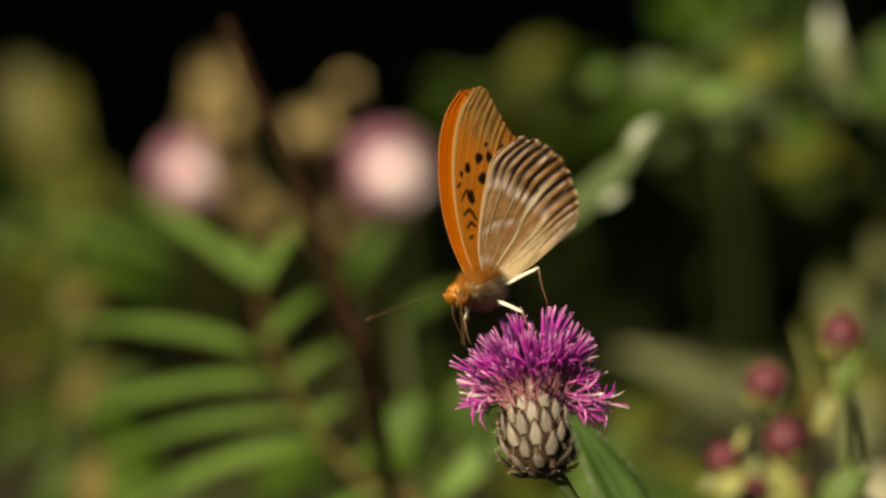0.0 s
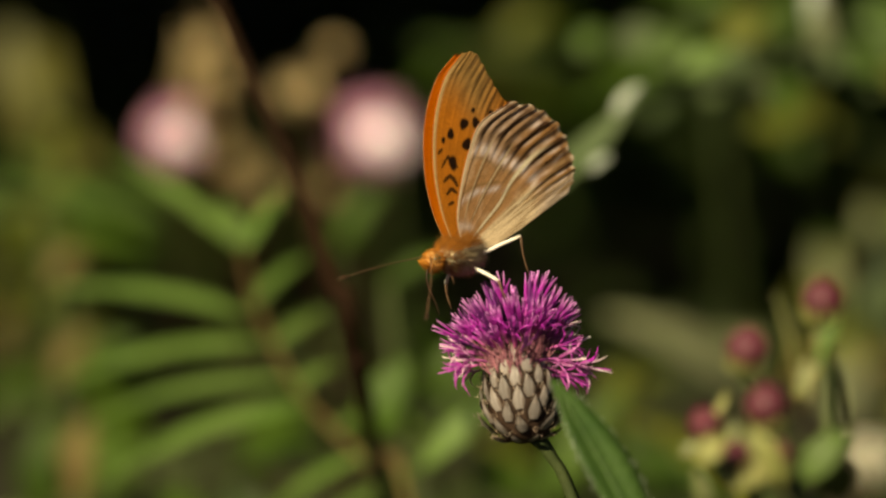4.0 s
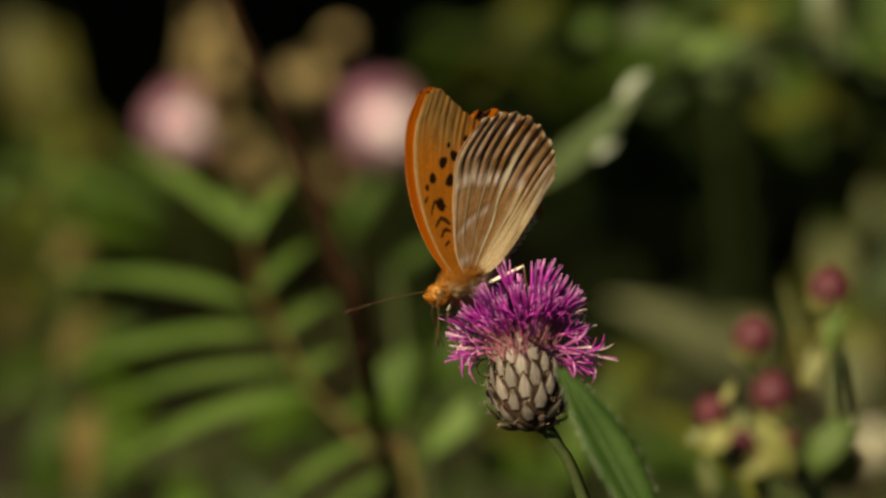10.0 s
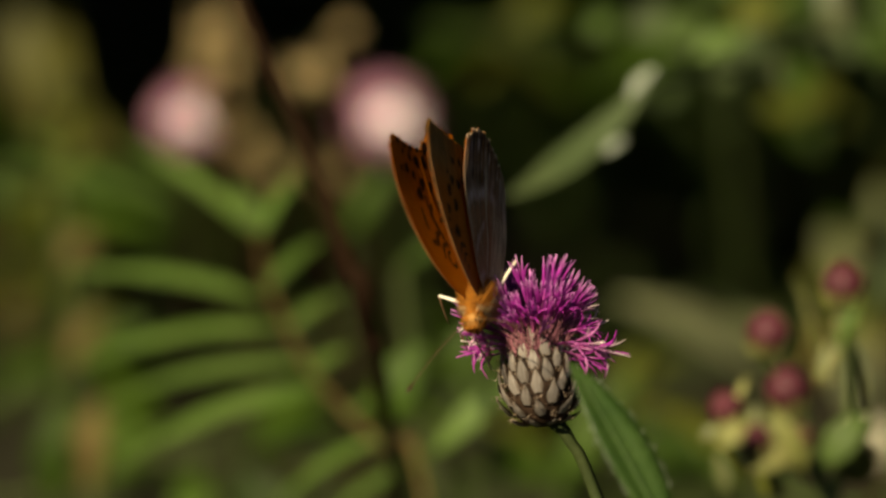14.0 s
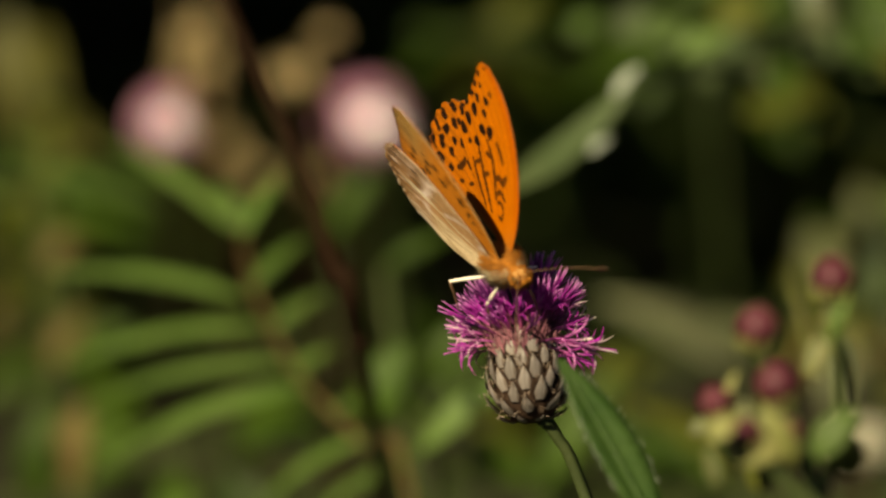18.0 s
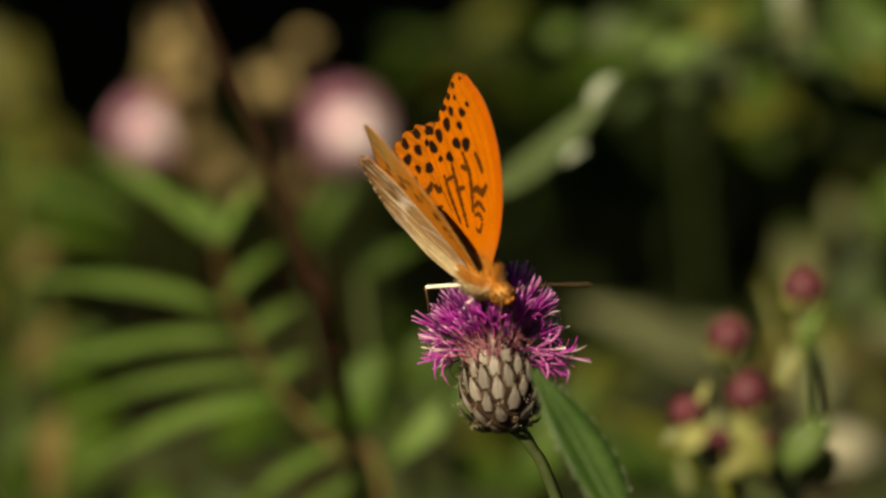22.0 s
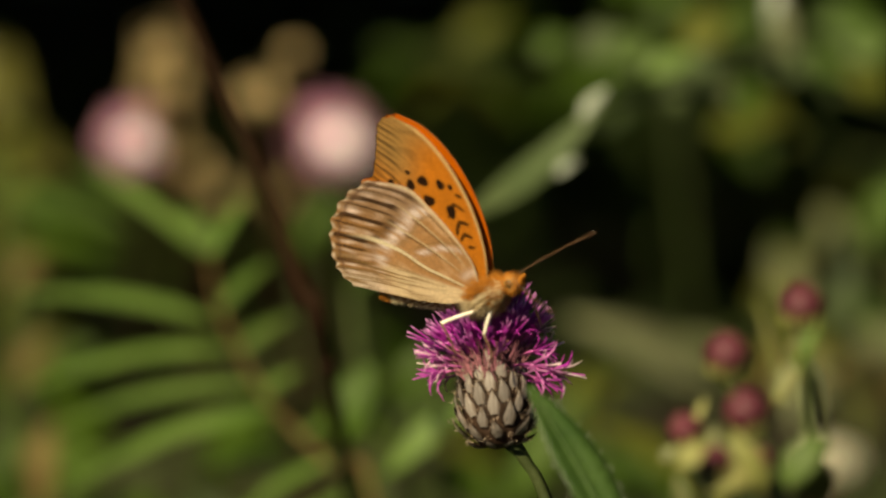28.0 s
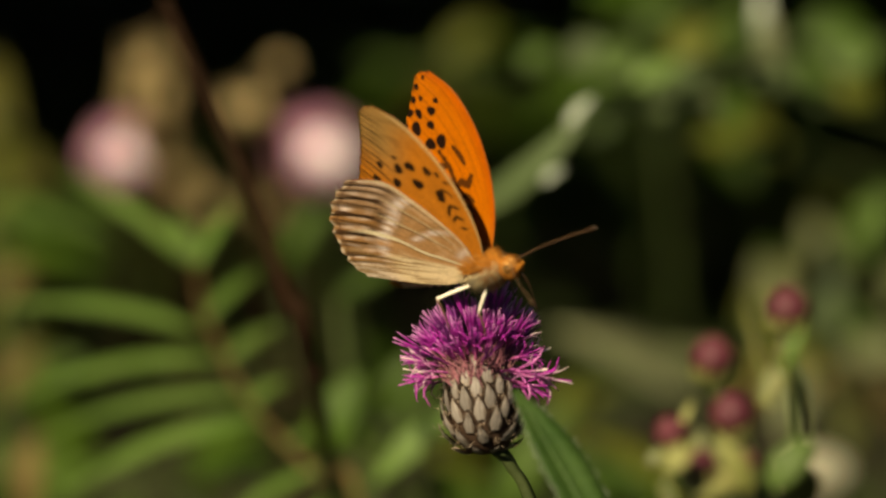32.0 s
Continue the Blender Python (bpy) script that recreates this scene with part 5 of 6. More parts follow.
def lone_leaf(name, b, t, w, mat, label, facing, group="", fold=0.25, droop=0.08):
    """A broad leaf on its own stalk to the ground."""
    b, t = Vector(b), Vector(t)
    foot = Vector((b.x + 0.02, b.y + 0.03, 0.0))
    ob = thing(name, foot, label, "leaf", group)
    put("stalk", shifted(tube(spline([foot, foot.lerp(b, 0.6) + Vector((0.01, 0, 0)), b], 10), [1.6 * MM, 1.2 * MM, 0.9 * MM], 6), foot), STEM_GREEN, ob)
    put("blade", shifted(blade(b, t, w, facing, fold=fold, droop=droop, seg=14, wave=0.02), foot), mat, ob)
    return ob


FRONT = -AHEAD + UP * 0.7 - RIGHT * 0.3
lone_leaf("broad_leaf", site(0.1049, -0.0600, 0.4600), site(0.0508, -0.0298, 0.4200), 0.0145, LEAF_PALE, "broad grey-green leaf behind the purple flower", -AHEAD + UP * 0.7, "broad leaves", 0.25)
lone_leaf("broad_leaf", site(0.0788, -0.0724, 0.2800), site(0.0518, -0.0523, 0.2800), 0.0128, LEAF_OLIVE, "broad olive-green leaf in the undergrowth", -AHEAD * 0.5 + UP, "broad leaves", 0.25)
lone_leaf("green_leaf", site(0.0290, -0.0760, 0.3000), site(0.0510, -0.0450, 0.3000), 0.0105, LEAF_MID, "mid green leaf beside the knapweed stem", FRONT, "green leaves", 0.3)
lone_leaf("green_leaf", site(0.0720, -0.0800, 0.3400), site(0.0500, -0.0600, 0.3400), 0.0100, LEAF_MID, "arching mid green leaf under the buds", FRONT, "green leaves", 0.3)
lone_leaf("green_leaf", site(0.0850, -0.0820, 0.4000), site(0.0660, -0.0640, 0.4000), 0.0110, LEAF_MID, "mid green leaf under the buds", FRONT, "green leaves", 0.3)
lone_leaf("green_leaf", site(-0.0138, -0.0537, 0.2000), site(-0.0046, -0.0330, 0.2000), 0.0116, LEAF_MID, "mid green oval leaf on a stalk", -AHEAD + UP * 0.4 - RIGHT * 0.3, "green leaves", 0.4)
lone_leaf("green_leaf", site(-0.0021, -0.0582, 0.1900), site(0.0197, -0.0404, 0.1900), 0.0071, LEAF_FERN, "narrow mid green leaf on a stalk", -AHEAD + UP * 0.5 - RIGHT * 0.3, "green leaves", 0.4)
lone_leaf("green_leaf", site(0.0005, -0.0432, 0.2200), site(0.0092, -0.0286, 0.2200), 0.0079, LEAF_DEEP, "narrow deep green leaf on a stalk", -AHEAD + UP * 0.5 - RIGHT * 0.3, "green leaves", 0.4)
lone_leaf("green_leaf", site(-0.0267, -0.0108, 0.4000), site(-0.0137, 0.0086, 0.4000), 0.0068, LEAF_MID, "narrow green leaf on a stalk", FRONT, "green leaves", 0.25)
lone_leaf("green_leaf", site(-0.0105, -0.0175, 0.2600), site(0.0062, -0.0092, 0.2600), 0.0050, LEAF_DEEP, "narrow deep green leaf on a stalk", FRONT, "green leaves", 0.25)
lone_leaf("dry_leaf", site(-0.0931, -0.0779, 0.3200), site(-0.0897, -0.0527, 0.3200), 0.0095, LEAF_DRY, "dry curled brown leaf", FRONT, "dry leaves", 0.5)
lone_leaf("grey_leaf", site(-0.1020, -0.0809, 0.3200), site(-0.1013, -0.0541, 0.3200), 0.0119, LEAF_DEEP, "upright deep green leaf on a stalk", FRONT, "broad leaves", 0.25)
lone_leaf("green_leaf", site(0.1224, -0.0379, 0.3400), site(0.1194, -0.0044, 0.3400), 0.0121, LEAF_THISTLE, "upright grey-green leaf beside the buds", FRONT, "green leaves", 0.3)
lone_leaf("green_leaf", site(-0.0201, 0.0356, 0.7200), site(0.0603, 0.0684, 0.6600), 0.0105, LEAF_DEEP, "long arching deep green leaf", -AHEAD * 0.6 + UP, "green leaves", 0.3)
lone_leaf("green_leaf", site(0.0970, 0.0560, 0.6000), site(0.0530, 0.0345, 0.6000), 0.0170, LEAF_DEEP, "broad deep green leaf in half shade", -AHEAD * 0.7 + UP, "green leaves", 0.3)
lone_leaf("green_leaf", site(-0.1120, 0.0048, 0.4000), site(-0.0734, -0.0041, 0.4000), 0.0123, LEAF_FERN, "long arching green leaf", -AHEAD * 0.6 + UP, "green leaves", 0.3)
lone_leaf("green_leaf", site(-0.1099, -0.0076, 0.4400), site(-0.0814, -0.0127, 0.4400), 0.0118, LEAF_MID, "arching mid green leaf", -AHEAD * 0.6 + UP, "green leaves", 0.3)
lone_leaf("yellow_leaf", site(-0.1570, 0.0700, 0.7000), site(-0.1450, 0.0200, 0.7000), 0.0200, LEAF_YELLOW, "yellowing broad leaf in half shade", FRONT, "yellowing leaves", 0.3)
lone_leaf("yellow_leaf", site(-0.1250, 0.0540, 0.5200), site(-0.1087, 0.0301, 0.4600), 0.0110, LEAF_YELLOW, "yellowing broad leaf in sun", FRONT, "yellowing leaves", 0.3)
lone_leaf("yellow_leaf", site(-0.1173, 0.0223, 0.5000), site(-0.0945, 0.0117, 0.4400), 0.0120, LEAF_YELLOW, "yellowing broad leaf in sun", FRONT, "yellowing leaves", 0.3)
lone_leaf("dry_leaf", site(-0.1133, -0.0210, 0.4400), site(-0.1032, -0.0110, 0.4400), 0.0084, LEAF_DRY, "dry curled brown leaf", FRONT, "dry leaves", 0.5)
lone_leaf("dry_leaf", site(-0.1075, -0.0492, 0.4000), site(-0.0965, -0.0329, 0.4000), 0.0085, LEAF_DRY, "dry curled brown leaf", FRONT, "dry leaves", 0.5)


def sprig(at, reach, count, size, mats, label, seed, tall=1.0):
    """A leafy shoot: a stem from the ground that carries small folded leaves."""
    rng = random.Random(seed)
    side = 1 if at.x > -0.03 else -1
    foot = Vector((at.x + side * rng.uniform(0.22, 0.3), at.y + rng.uniform(0.04, 0.12), 0.0))
    ob = thing("leafy_sprig", foot, label, "plant", "leafy sprigs")
    tip = at - RIGHT * side * reach + UP * reach * tall * 0.4
    bend = Vector((foot.x - side * 0.02, foot.y, at.z * 0.75))
    path = spline([foot, bend, at + RIGHT * side * reach - UP * reach * 0.3, at, tip], 26)
    put("stem", shifted(tube(path, [1.5 * MM, 1.2 * MM, 0.9 * MM, 0.5 * MM], 6), foot), STEM_GREEN, ob)
    for i in range(count):
        p = path[rng.randrange(15, 26)]
        w = rng.uniform(0, 6.28)
        d = (RIGHT * math.cos(w) + UP * math.sin(w) * tall + AHEAD * rng.uniform(-0.5, 0.5)).normalized()
        r = reach * rng.uniform(0.15, 0.85)
        b = p + d * r
        L = size * rng.uniform(0.6, 1.3)
        put("leaf", shifted(blade(b, b + (d + UP * rng.uniform(-0.4, 0.5)).normalized() * L, L * rng.uniform(0.4, 0.6), -AHEAD * rng.uniform(0.1, 1.0) + UP * rng.uniform(0.2, 1.0) + RIGHT * rng.uniform(-0.7, 0.7), fold=rng.uniform(0.1, 0.5), droop=rng.uniform(-0.1, 0.15), seg=7, wave=0.03), foot), mats[i % len(mats)], ob)
        put("twig", shifted(tube([p, p.lerp(b, 0.5) + UP * 0.002, b], [0.6 * MM, 0.5 * MM, 0.4 * MM], 5), foot), STEM_GREEN, ob)
    return ob


for place, reach, count, size, mats, label, seed, tall in (
        (site(-0.1210, -0.0583, 0.4345), 0.018, 8, 0.018, (LEAF_MID, LEAF_DEEP), "mid green leafy sprig beside the fern", 89, 0.9),
        (site(0.1621, 0.0157, 0.6000), 0.018, 8, 0.020, (LEAF_OLIVE, LEAF_DEEP), "olive green leafy sprig in half shade", 91, 1.0),
        (site(-0.1276, 0.0019, 0.4909), 0.024, 18, 0.022, (LEAF_FERN, LEAF_DEEP, LEAF_OLIVE), "green leafy sprig in the undergrowth", 63, 0.5),
        (site(-0.1434, -0.0194, 0.5538), 0.016, 12, 0.017, (LEAF_OLIVE, LEAF_DRY), "olive and brown leafy sprig", 64, 1.0),
        (site(-0.1300, -0.0447, 0.5111), 0.022, 12, 0.017, (LEAF_DEEP, LEAF_OLIVE, LEAF_DEEP), "olive and deep green leafy sprig", 65, 0.8),
        (site(0.0302, 0.0535, 0.6000), 0.024, 7, 0.026, (LEAF_OLIVE, LEAF_DEEP), "olive green leafy sprig behind the thistle", 68, 0.35),
        (site(0.0980, 0.0576, 0.5111), 0.024, 18, 0.024, (LEAF_DEEP, LEAF_MID, LEAF_DEEP), "green leafy sprig behind the thistle", 72, 0.6),
        (site(0.1431, -0.0165, 0.4345), 0.012, 7, 0.016, (LEAF_FERN, LEAF_DEEP), "green leafy sprig beside the buds", 77, 1.4),
        (site(0.1538, -0.0419, 0.5321), 0.030, 24, 0.022, (LEAF_DRY, LEAF_OLIVE, LEAF_GREY), "olive and brown leafy sprig", 78, 1.0),
        (site(0.0541, -0.0718, 0.3677), 0.022, 15, 0.022, (LEAF_DEEP, LEAF_OLIVE), "deep green leafy sprig below the flower", 80, 0.8),
        (site(-0.0640, -0.0700, 0.3500), 0.024, 16, 0.026, (LEAF_DEEP, LEAF_MID, LEAF_DEEP), "deep green leafy sprig under the pinnate leaf", 83, 0.6),
        (site(0.0068, -0.0615, 0.3091), 0.014, 8, 0.018, (LEAF_DEEP,), "deep green leafy sprig below the flower", 81, 0.8)):
    sprig(place, reach, count, size, mats, label, seed, tall)


# ---- what moves ----
def stance(x, y, z, heading, pitch, roll):
    """The butterfly's pose: heading, nose up and roll in degrees."""
    return pose(x, y, z, 0, 0, heading) @ pose(0, 0, 0, 0, -pitch, 0) @ pose(0, 0, 0, roll, 0, 0)


def hinge(side, spread, sweep):
    """A wing's pose on the thorax: spread from upright, sweep towards the tail, in degrees."""
    return pose(0.5 * MM, side * 1.2 * MM, 1.6 * MM, -side * spread) @ pose(0, 0, 0, 0, -sweep, 0)


def motions():
    walk(fly, [
        (0, stance(0.00663, -0.00195, 0.59340, 229.3, -1.5, 13.3)),
        (1, stance(0.00657, -0.00211, 0.59319, 226.7, -2.6, 11.3)),
        (2, stance(0.00659, -0.00197, 0.59314, 226.9, -3.1, 11.8)),
        (3, stance(0.00620, -0.00181, 0.59326, 226.1, -3.3, 11.1)),
        (6, stance(0.00582, -0.00193, 0.59080, 211.7, -0.3, 10.6)),
        (7, stance(0.00547, -0.00179, 0.58814, 210.5, 0.1, 14.3)),
        (8, stance(0.00502, -0.00163, 0.58841, 210.3, 5.5, 12.7)),
        (9, stance(0.00477, -0.00184, 0.58694, 217.0, 1.2, 5.6)),
        (10, stance(0.00555, -0.00345, 0.58596, 224.4, -6.3, 5.2)),
        (10.5, stance(0.00708, -0.00449, 0.58814, 235.2, -4.6, 6.9)),
        (11, stance(0.00782, -0.00561, 0.58993, 245.1, -4.6, 6.1)),
        (11.5, stance(0.00821, -0.00643, 0.58994, 254.3, -8.3, 5.0)),
        (12, stance(0.00782, -0.00692, 0.58923, 255.2, -18.4, 3.4)),
        (13, stance(0.00738, -0.00791, 0.58552, 255.2, -25.3, 10.7)),
        (14, stance(0.00619, -0.00902, 0.58366, 259.0, -19.3, 15.7)),
        (14.5, stance(0.00689, -0.00878, 0.58638, 267.1, -9.7, 18.4)),
        (16.5, stance(0.00947, -0.01010, 0.58777, 281.6, -9.2, 16.1)),
        (17, stance(0.00961, -0.01051, 0.58777, 285.2, -6.8, 23.1)),
        (18, stance(0.01213, -0.01089, 0.58985, 297.3, -7.3, 25.8)),
        (18.5, stance(0.01186, -0.01095, 0.58781, 291.8, -3.2, 20.4)),
        (19, stance(0.01288, -0.01068, 0.58737, 290.0, -6.7, 19.8)),
        (20, stance(0.01291, -0.01031, 0.58878, 295.9, -18.7, 24.6)),
        (20.5, stance(0.01254, -0.01031, 0.58939, 298.1, -21.9, 28.3)),
        (21, stance(0.01237, -0.01045, 0.58929, 296.4, -19.6, 28.9)),
        (22, stance(0.01290, -0.00943, 0.58932, 306.5, -18.9, 25.6)),
        (22.6, stance(0.01536, -0.01006, 0.58756, 312.8, -20.8, 27.7)),
        (23, stance(0.01554, -0.00963, 0.59043, 310.7, -15.7, 27.3)),
        (23.4, stance(0.01613, -0.00954, 0.59116, 308.2, -4.7, 30.7)),
        (24, stance(0.01537, -0.00975, 0.59076, 315.2, -7.7, 28.2)),
        (25, stance(0.01536, -0.00978, 0.59108, 312.1, -1.5, 28.8)),
        (25.5, stance(0.01447, -0.00968, 0.59132, 313.7, 1.7, 23.3)),
        (27.5, stance(0.01432, -0.01106, 0.58939, 317.3, 20.7, 15.9)),
        (28, stance(0.01472, -0.01140, 0.58900, 319.7, 28.3, 11.7)),
        (29, stance(0.01730, -0.01085, 0.58952, 320.5, 22.9, 15.9)),
        (30, stance(0.01974, -0.00998, 0.58780, 325.3, 23.8, 13.2)),
        (31, stance(0.02081, -0.00972, 0.59090, 323.3, 11.4, 32.8)),
        (31.5, stance(0.02075, -0.01107, 0.59139, 331.6, 8.9, 31.1)),
        (32, stance(0.01656, -0.01183, 0.59468, 315.0, 12.6, 24.9)),
    ])
    walk(abdomen, [
        (0, bend(24)),
        (10, bend(26)),
        (14, bend(22)),
        (17, bend(8)),
        (22, bend(4)),
        (23.4, bend(-16)),
        (24, bend(-19)),
        (25, bend(-12)),
        (27.5, bend(21)),
        (28, bend(24)),
        (30, bend(25)),
        (31, bend(3)),
        (32, bend(-2)),
    ])
    walk(feelers[1], [
        (0, feeler(1, 42, -26)),
        (8, feeler(1, 42, -31)),
        (9, feeler(1, 45, -19)),
        (10, feeler(1, 45, -16)),
        (12, feeler(1, 58, 30)),
        (14, feeler(1, 45, 14)),
        (17, feeler(1, 31, 5)),
        (18, feeler(1, 30, 6)),
        (21, feeler(1, 33, 13)),
        (22, feeler(1, 29, 21)),
        (24, feeler(1, 24, 23)),
        (25, feeler(1, 21, 16)),
        (28, feeler(1, 10, 2)),
        (29, feeler(1, 10, 9)),
        (30, feeler(1, 4, 7)),
        (31, feeler(1, 9, 15)),
        (32, feeler(1, 15, 8)),
    ])
    walk(feelers[-1], [
        (0, feeler(-1, 17, -4)),
        (2, feeler(-1, 12, -2)),
        (6, feeler(-1, 9, -1)),
        (8, feeler(-1, 7, -5)),
        (10, feeler(-1, 11, 3)),
        (12, feeler(-1, 29, 0)),
        (14, feeler(-1, 32, -8)),
        (17, feeler(-1, 38, -20)),
        (29, feeler(-1, 41, -25)),
        (30, feeler(-1, 44, -30)),
        (31, feeler(-1, 44, -6)),
        (32, feeler(-1, 42, -4)),
    ])
    walk(wings["fore", 1], [
        (0, hinge(1, 2.2, 9.1)),
        (1, hinge(1, 2.5, 7.1)),
        (2, hinge(1, 2.6, 9.0)),
        (3, hinge(1, 2.8, 9.1)),
        (6, hinge(1, 1.6, 2.1)),
        (7, hinge(1, 4.4, -4.8)),
        (8, hinge(1, 2.6, -7.7)),
        (9, hinge(1, 2.5, -9.4)),
        (10, hinge(1, 1.5, -7.3)),
        (10.5, hinge(1, 1.5, -2.7)),
        (11, hinge(1, 1.9, 4.9)),
        (11.5, hinge(1, 2.8, 3.3)),
        (12, hinge(1, 5.5, 2.4)),
        (13, hinge(1, 4.1, -4.8)),
        (14, hinge(1, 4.0, -2.0)),
        (14.5, hinge(1, 5.3, 3.3)),
        (16.5, hinge(1, 5.7, 2.2)),
        (17, hinge(1, 16.8, 3.9)),
        (18, hinge(1, 20.9, 4.3)),
        (18.5, hinge(1, 10.0, 1.6)),
        (19, hinge(1, 4.7, -2.8)),
        (20, hinge(1, 13.6, 9.0)),
        (20.5, hinge(1, 19.9, 11.4)),
        (21, hinge(1, 15.8, 8.6)),
        (22, hinge(1, 25.8, 24.2)),
        (22.6, hinge(1, 33.9, 24.2)),
        (23, hinge(1, 45.3, 18.2)),
        (23.4, hinge(1, 30.9, 16.2)),
        (24, hinge(1, 36.1, 16.4)),
        (25, hinge(1, 26.7, 14.2)),
        (25.5, hinge(1, 16.6, 11.7)),
        (27.5, hinge(1, 3.5, -2.8)),
        (28, hinge(1, 2.8, -3.1)),
        (29, hinge(1, 3.0, -3.2)),
        (30, hinge(1, 2.8, -7.6)),
        (31, hinge(1, 20.1, 2.1)),
        (31.5, hinge(1, 30.5, 5.0)),
        (32, hinge(1, 23.0, 4.8)),
    ])
    walk(wings["fore", -1], [
        (0, hinge(-1, 3.3, 9.4)),
        (1, hinge(-1, 3.4, 11.4)),
        (2, hinge(-1, 3.2, 12.1)),
        (3, hinge(-1, 2.9, 12.7)),
        (6, hinge(-1, 4.3, 1.4)),
        (7, hinge(-1, 7.8, -1.6)),
        (8, hinge(-1, 9.6, -3.4)),
        (9, hinge(-1, 6.1, -6.4)),
        (10, hinge(-1, 3.4, -5.2)),
        (10.5, hinge(-1, 3.4, 0.1)),
        (11, hinge(-1, 5.3, -0.6)),
        (11.5, hinge(-1, 10.4, 0.7)),
        (12, hinge(-1, 17.2, 1.8)),
        (13, hinge(-1, 4.1, -6.9)),
        (14, hinge(-1, 6.6, -6.9)),
        (14.5, hinge(-1, 15.0, -3.9)),
        (16.5, hinge(-1, 4.0, 14.2)),
        (17, hinge(-1, 7.7, 17.3)),
        (18, hinge(-1, 9.5, 3.0)),
        (18.5, hinge(-1, 1.9, -1.2)),
        (19, hinge(-1, 2.6, -0.3)),
        (20, hinge(-1, 7.0, 9.9)),
        (20.5, hinge(-1, 9.3, 16.4)),
        (21, hinge(-1, 3.2, 11.3)),
        (22, hinge(-1, 14.7, 18.5)),
        (22.6, hinge(-1, 28.5, 27.9)),
        (23, hinge(-1, 33.3, 26.9)),
        (23.4, hinge(-1, 11.8, 19.0)),
        (24, hinge(-1, 22.4, 9.2)),
        (25, hinge(-1, 9.4, 8.8)),
        (25.5, hinge(-1, 5.6, 6.2)),
        (27.5, hinge(-1, 1.1, -2.3)),
        (28, hinge(-1, 1.0, -4.5)),
        (29, hinge(-1, 1.1, -4.8)),
        (30, hinge(-1, 1.3, -10.3)),
        (31, hinge(-1, 2.3, -4.8)),
        (31.5, hinge(-1, 11.0, -3.9)),
        (32, hinge(-1, 2.4, 6.2)),
    ])
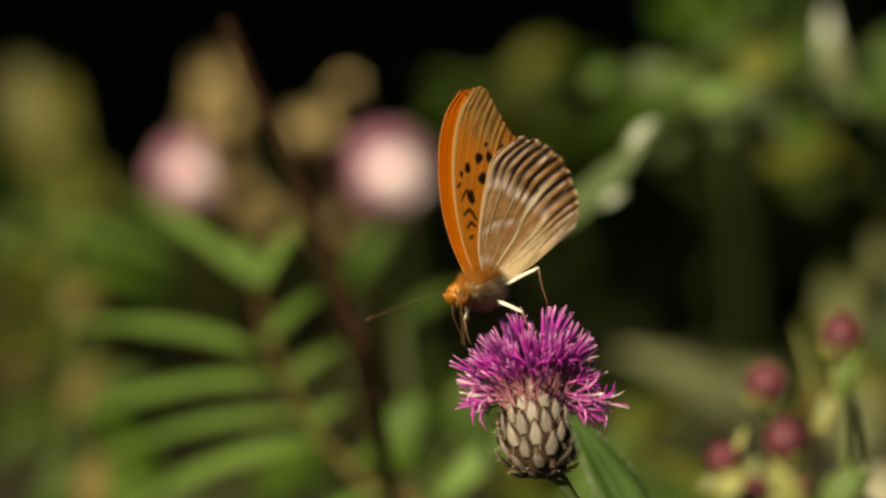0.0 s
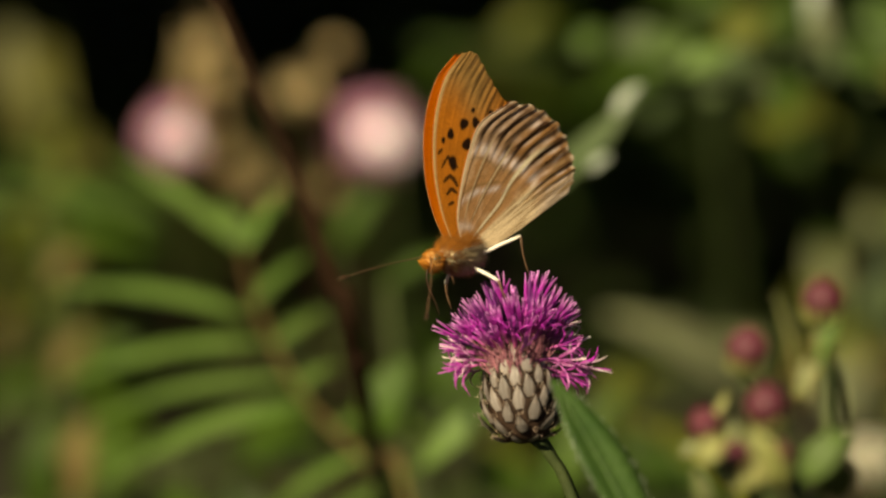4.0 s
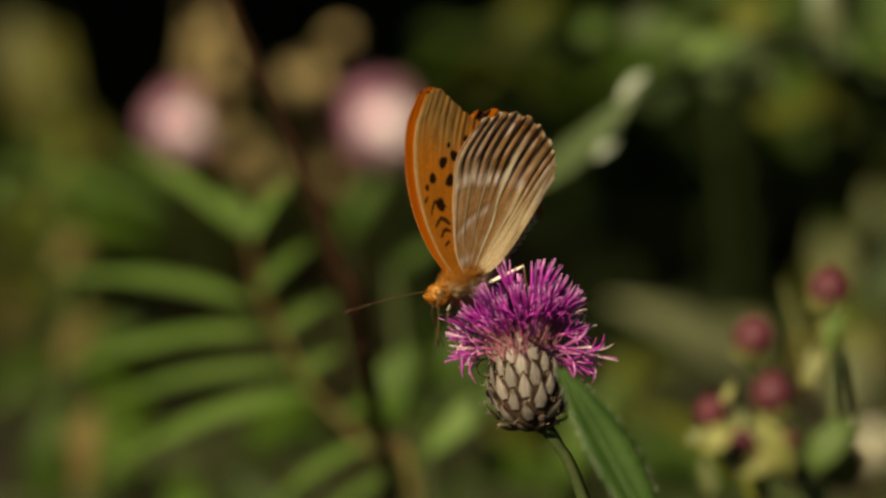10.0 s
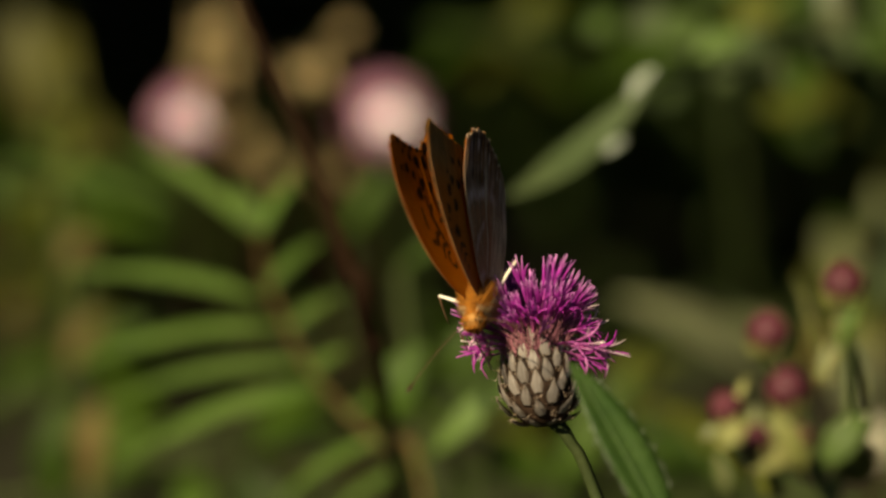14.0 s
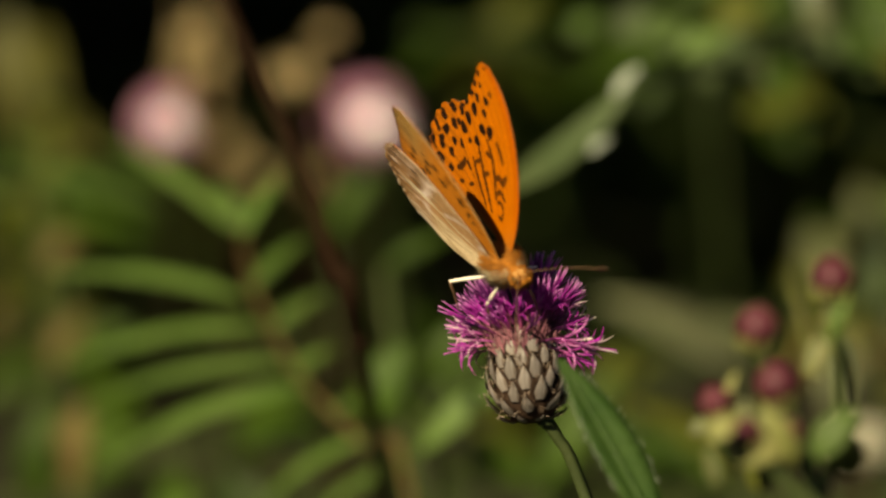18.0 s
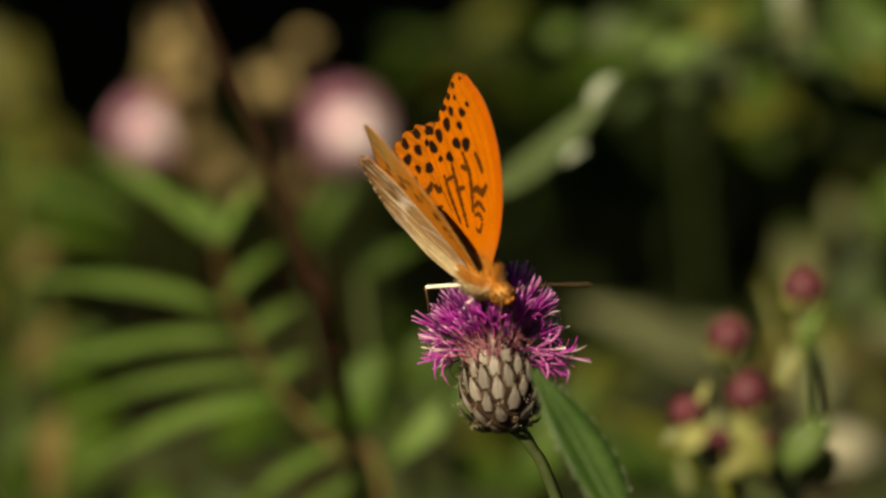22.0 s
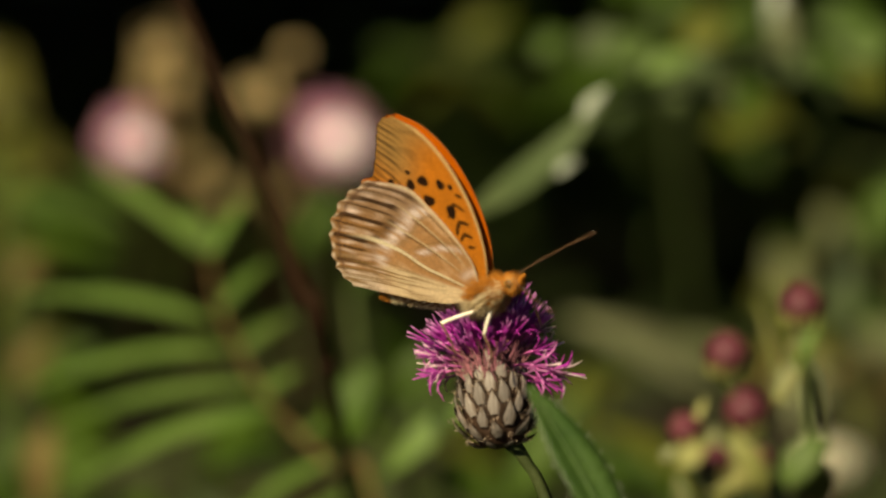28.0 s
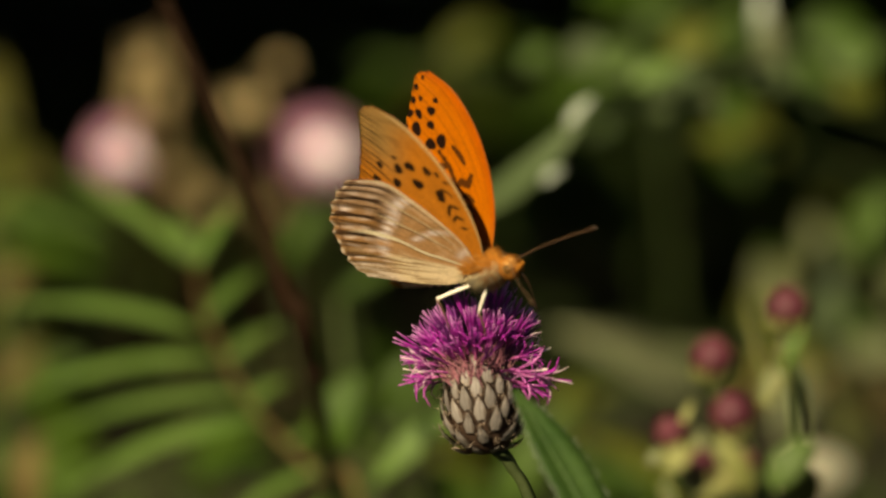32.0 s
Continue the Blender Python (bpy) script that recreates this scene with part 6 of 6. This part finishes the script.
    walk(wings["hind", 1], [
        (0, hinge(1, 1.8, 6.6)),
        (1, hinge(1, 2.1, 6.3)),
        (2, hinge(1, 2.2, 7.6)),
        (3, hinge(1, 2.4, 7.1)),
        (6, hinge(1, 1.3, -1.1)),
        (7, hinge(1, 5.2, -8.0)),
        (8, hinge(1, 2.9, -11.0)),
        (9, hinge(1, 2.2, -12.5)),
        (10, hinge(1, 1.6, -10.5)),
        (10.5, hinge(1, 1.6, -7.1)),
        (11, hinge(1, 1.8, -0.9)),
        (11.5, hinge(1, 2.6, 3.9)),
        (12, hinge(1, 5.1, 9.4)),
        (13, hinge(1, 3.8, 2.3)),
        (14, hinge(1, 5.1, 5.3)),
        (14.5, hinge(1, 6.1, 10.9)),
        (16.5, hinge(1, 5.7, 10.8)),
        (17, hinge(1, 16.5, 12.7)),
        (18, hinge(1, 20.6, 2.5)),
        (18.5, hinge(1, 9.8, 3.0)),
        (19, hinge(1, 4.4, 1.7)),
        (20, hinge(1, 13.3, 18.7)),
        (20.5, hinge(1, 19.7, 16.8)),
        (21, hinge(1, 15.5, 9.9)),
        (22, hinge(1, 25.5, 24.0)),
        (22.6, hinge(1, 33.5, 25.6)),
        (23, hinge(1, 45.0, 20.8)),
        (23.4, hinge(1, 30.6, 19.2)),
        (24, hinge(1, 35.8, 20.1)),
        (25, hinge(1, 26.4, 9.8)),
        (25.5, hinge(1, 16.4, 7.6)),
        (27.5, hinge(1, 3.3, -7.5)),
        (28, hinge(1, 2.6, -8.7)),
        (29, hinge(1, 2.6, -6.7)),
        (30, hinge(1, 2.8, -10.3)),
        (31, hinge(1, 19.7, 9.8)),
        (31.5, hinge(1, 30.0, 11.0)),
        (32, hinge(1, 22.7, 9.0)),
    ])
    walk(wings["hind", -1], [
        (0, hinge(-1, 3.4, 4.1)),
        (1, hinge(-1, 3.4, 3.8)),
        (2, hinge(-1, 3.3, 5.1)),
        (3, hinge(-1, 3.0, 4.6)),
        (6, hinge(-1, 4.3, -3.6)),
        (7, hinge(-1, 7.7, -10.5)),
        (8, hinge(-1, 9.3, -13.5)),
        (9, hinge(-1, 5.8, -15.0)),
        (10, hinge(-1, 3.1, -13.0)),
        (10.5, hinge(-1, 3.3, -8.0)),
        (11, hinge(-1, 5.2, 0.4)),
        (11.5, hinge(-1, 10.2, 0.8)),
        (12, hinge(-1, 17.1, 1.3)),
        (13, hinge(-1, 4.1, -4.0)),
        (14, hinge(-1, 6.6, -3.8)),
        (14.5, hinge(-1, 14.9, -1.9)),
        (16.5, hinge(-1, 3.8, 11.8)),
        (17, hinge(-1, 7.3, 13.6)),
        (18, hinge(-1, 9.1, 13.3)),
        (18.5, hinge(-1, 1.7, 3.6)),
        (19, hinge(-1, 2.2, -0.8)),
        (20, hinge(-1, 6.5, 15.6)),
        (20.5, hinge(-1, 8.8, 23.0)),
        (21, hinge(-1, 2.8, 18.9)),
        (22, hinge(-1, 14.3, 25.2)),
        (22.6, hinge(-1, 28.2, 30.5)),
        (23, hinge(-1, 33.1, 26.7)),
        (23.4, hinge(-1, 11.5, 23.7)),
        (24, hinge(-1, 21.9, 21.3)),
        (25, hinge(-1, 8.9, 14.2)),
        (25.5, hinge(-1, 5.4, 10.2)),
        (27.5, hinge(-1, 1.3, -3.8)),
        (28, hinge(-1, 1.3, -7.2)),
        (29, hinge(-1, 1.1, -5.2)),
        (30, hinge(-1, 1.0, -8.8)),
        (31, hinge(-1, 1.9, 6.3)),
        (31.5, hinge(-1, 10.5, 6.2)),
        (32, hinge(-1, 2.0, 15.5)),
    ])


motions()
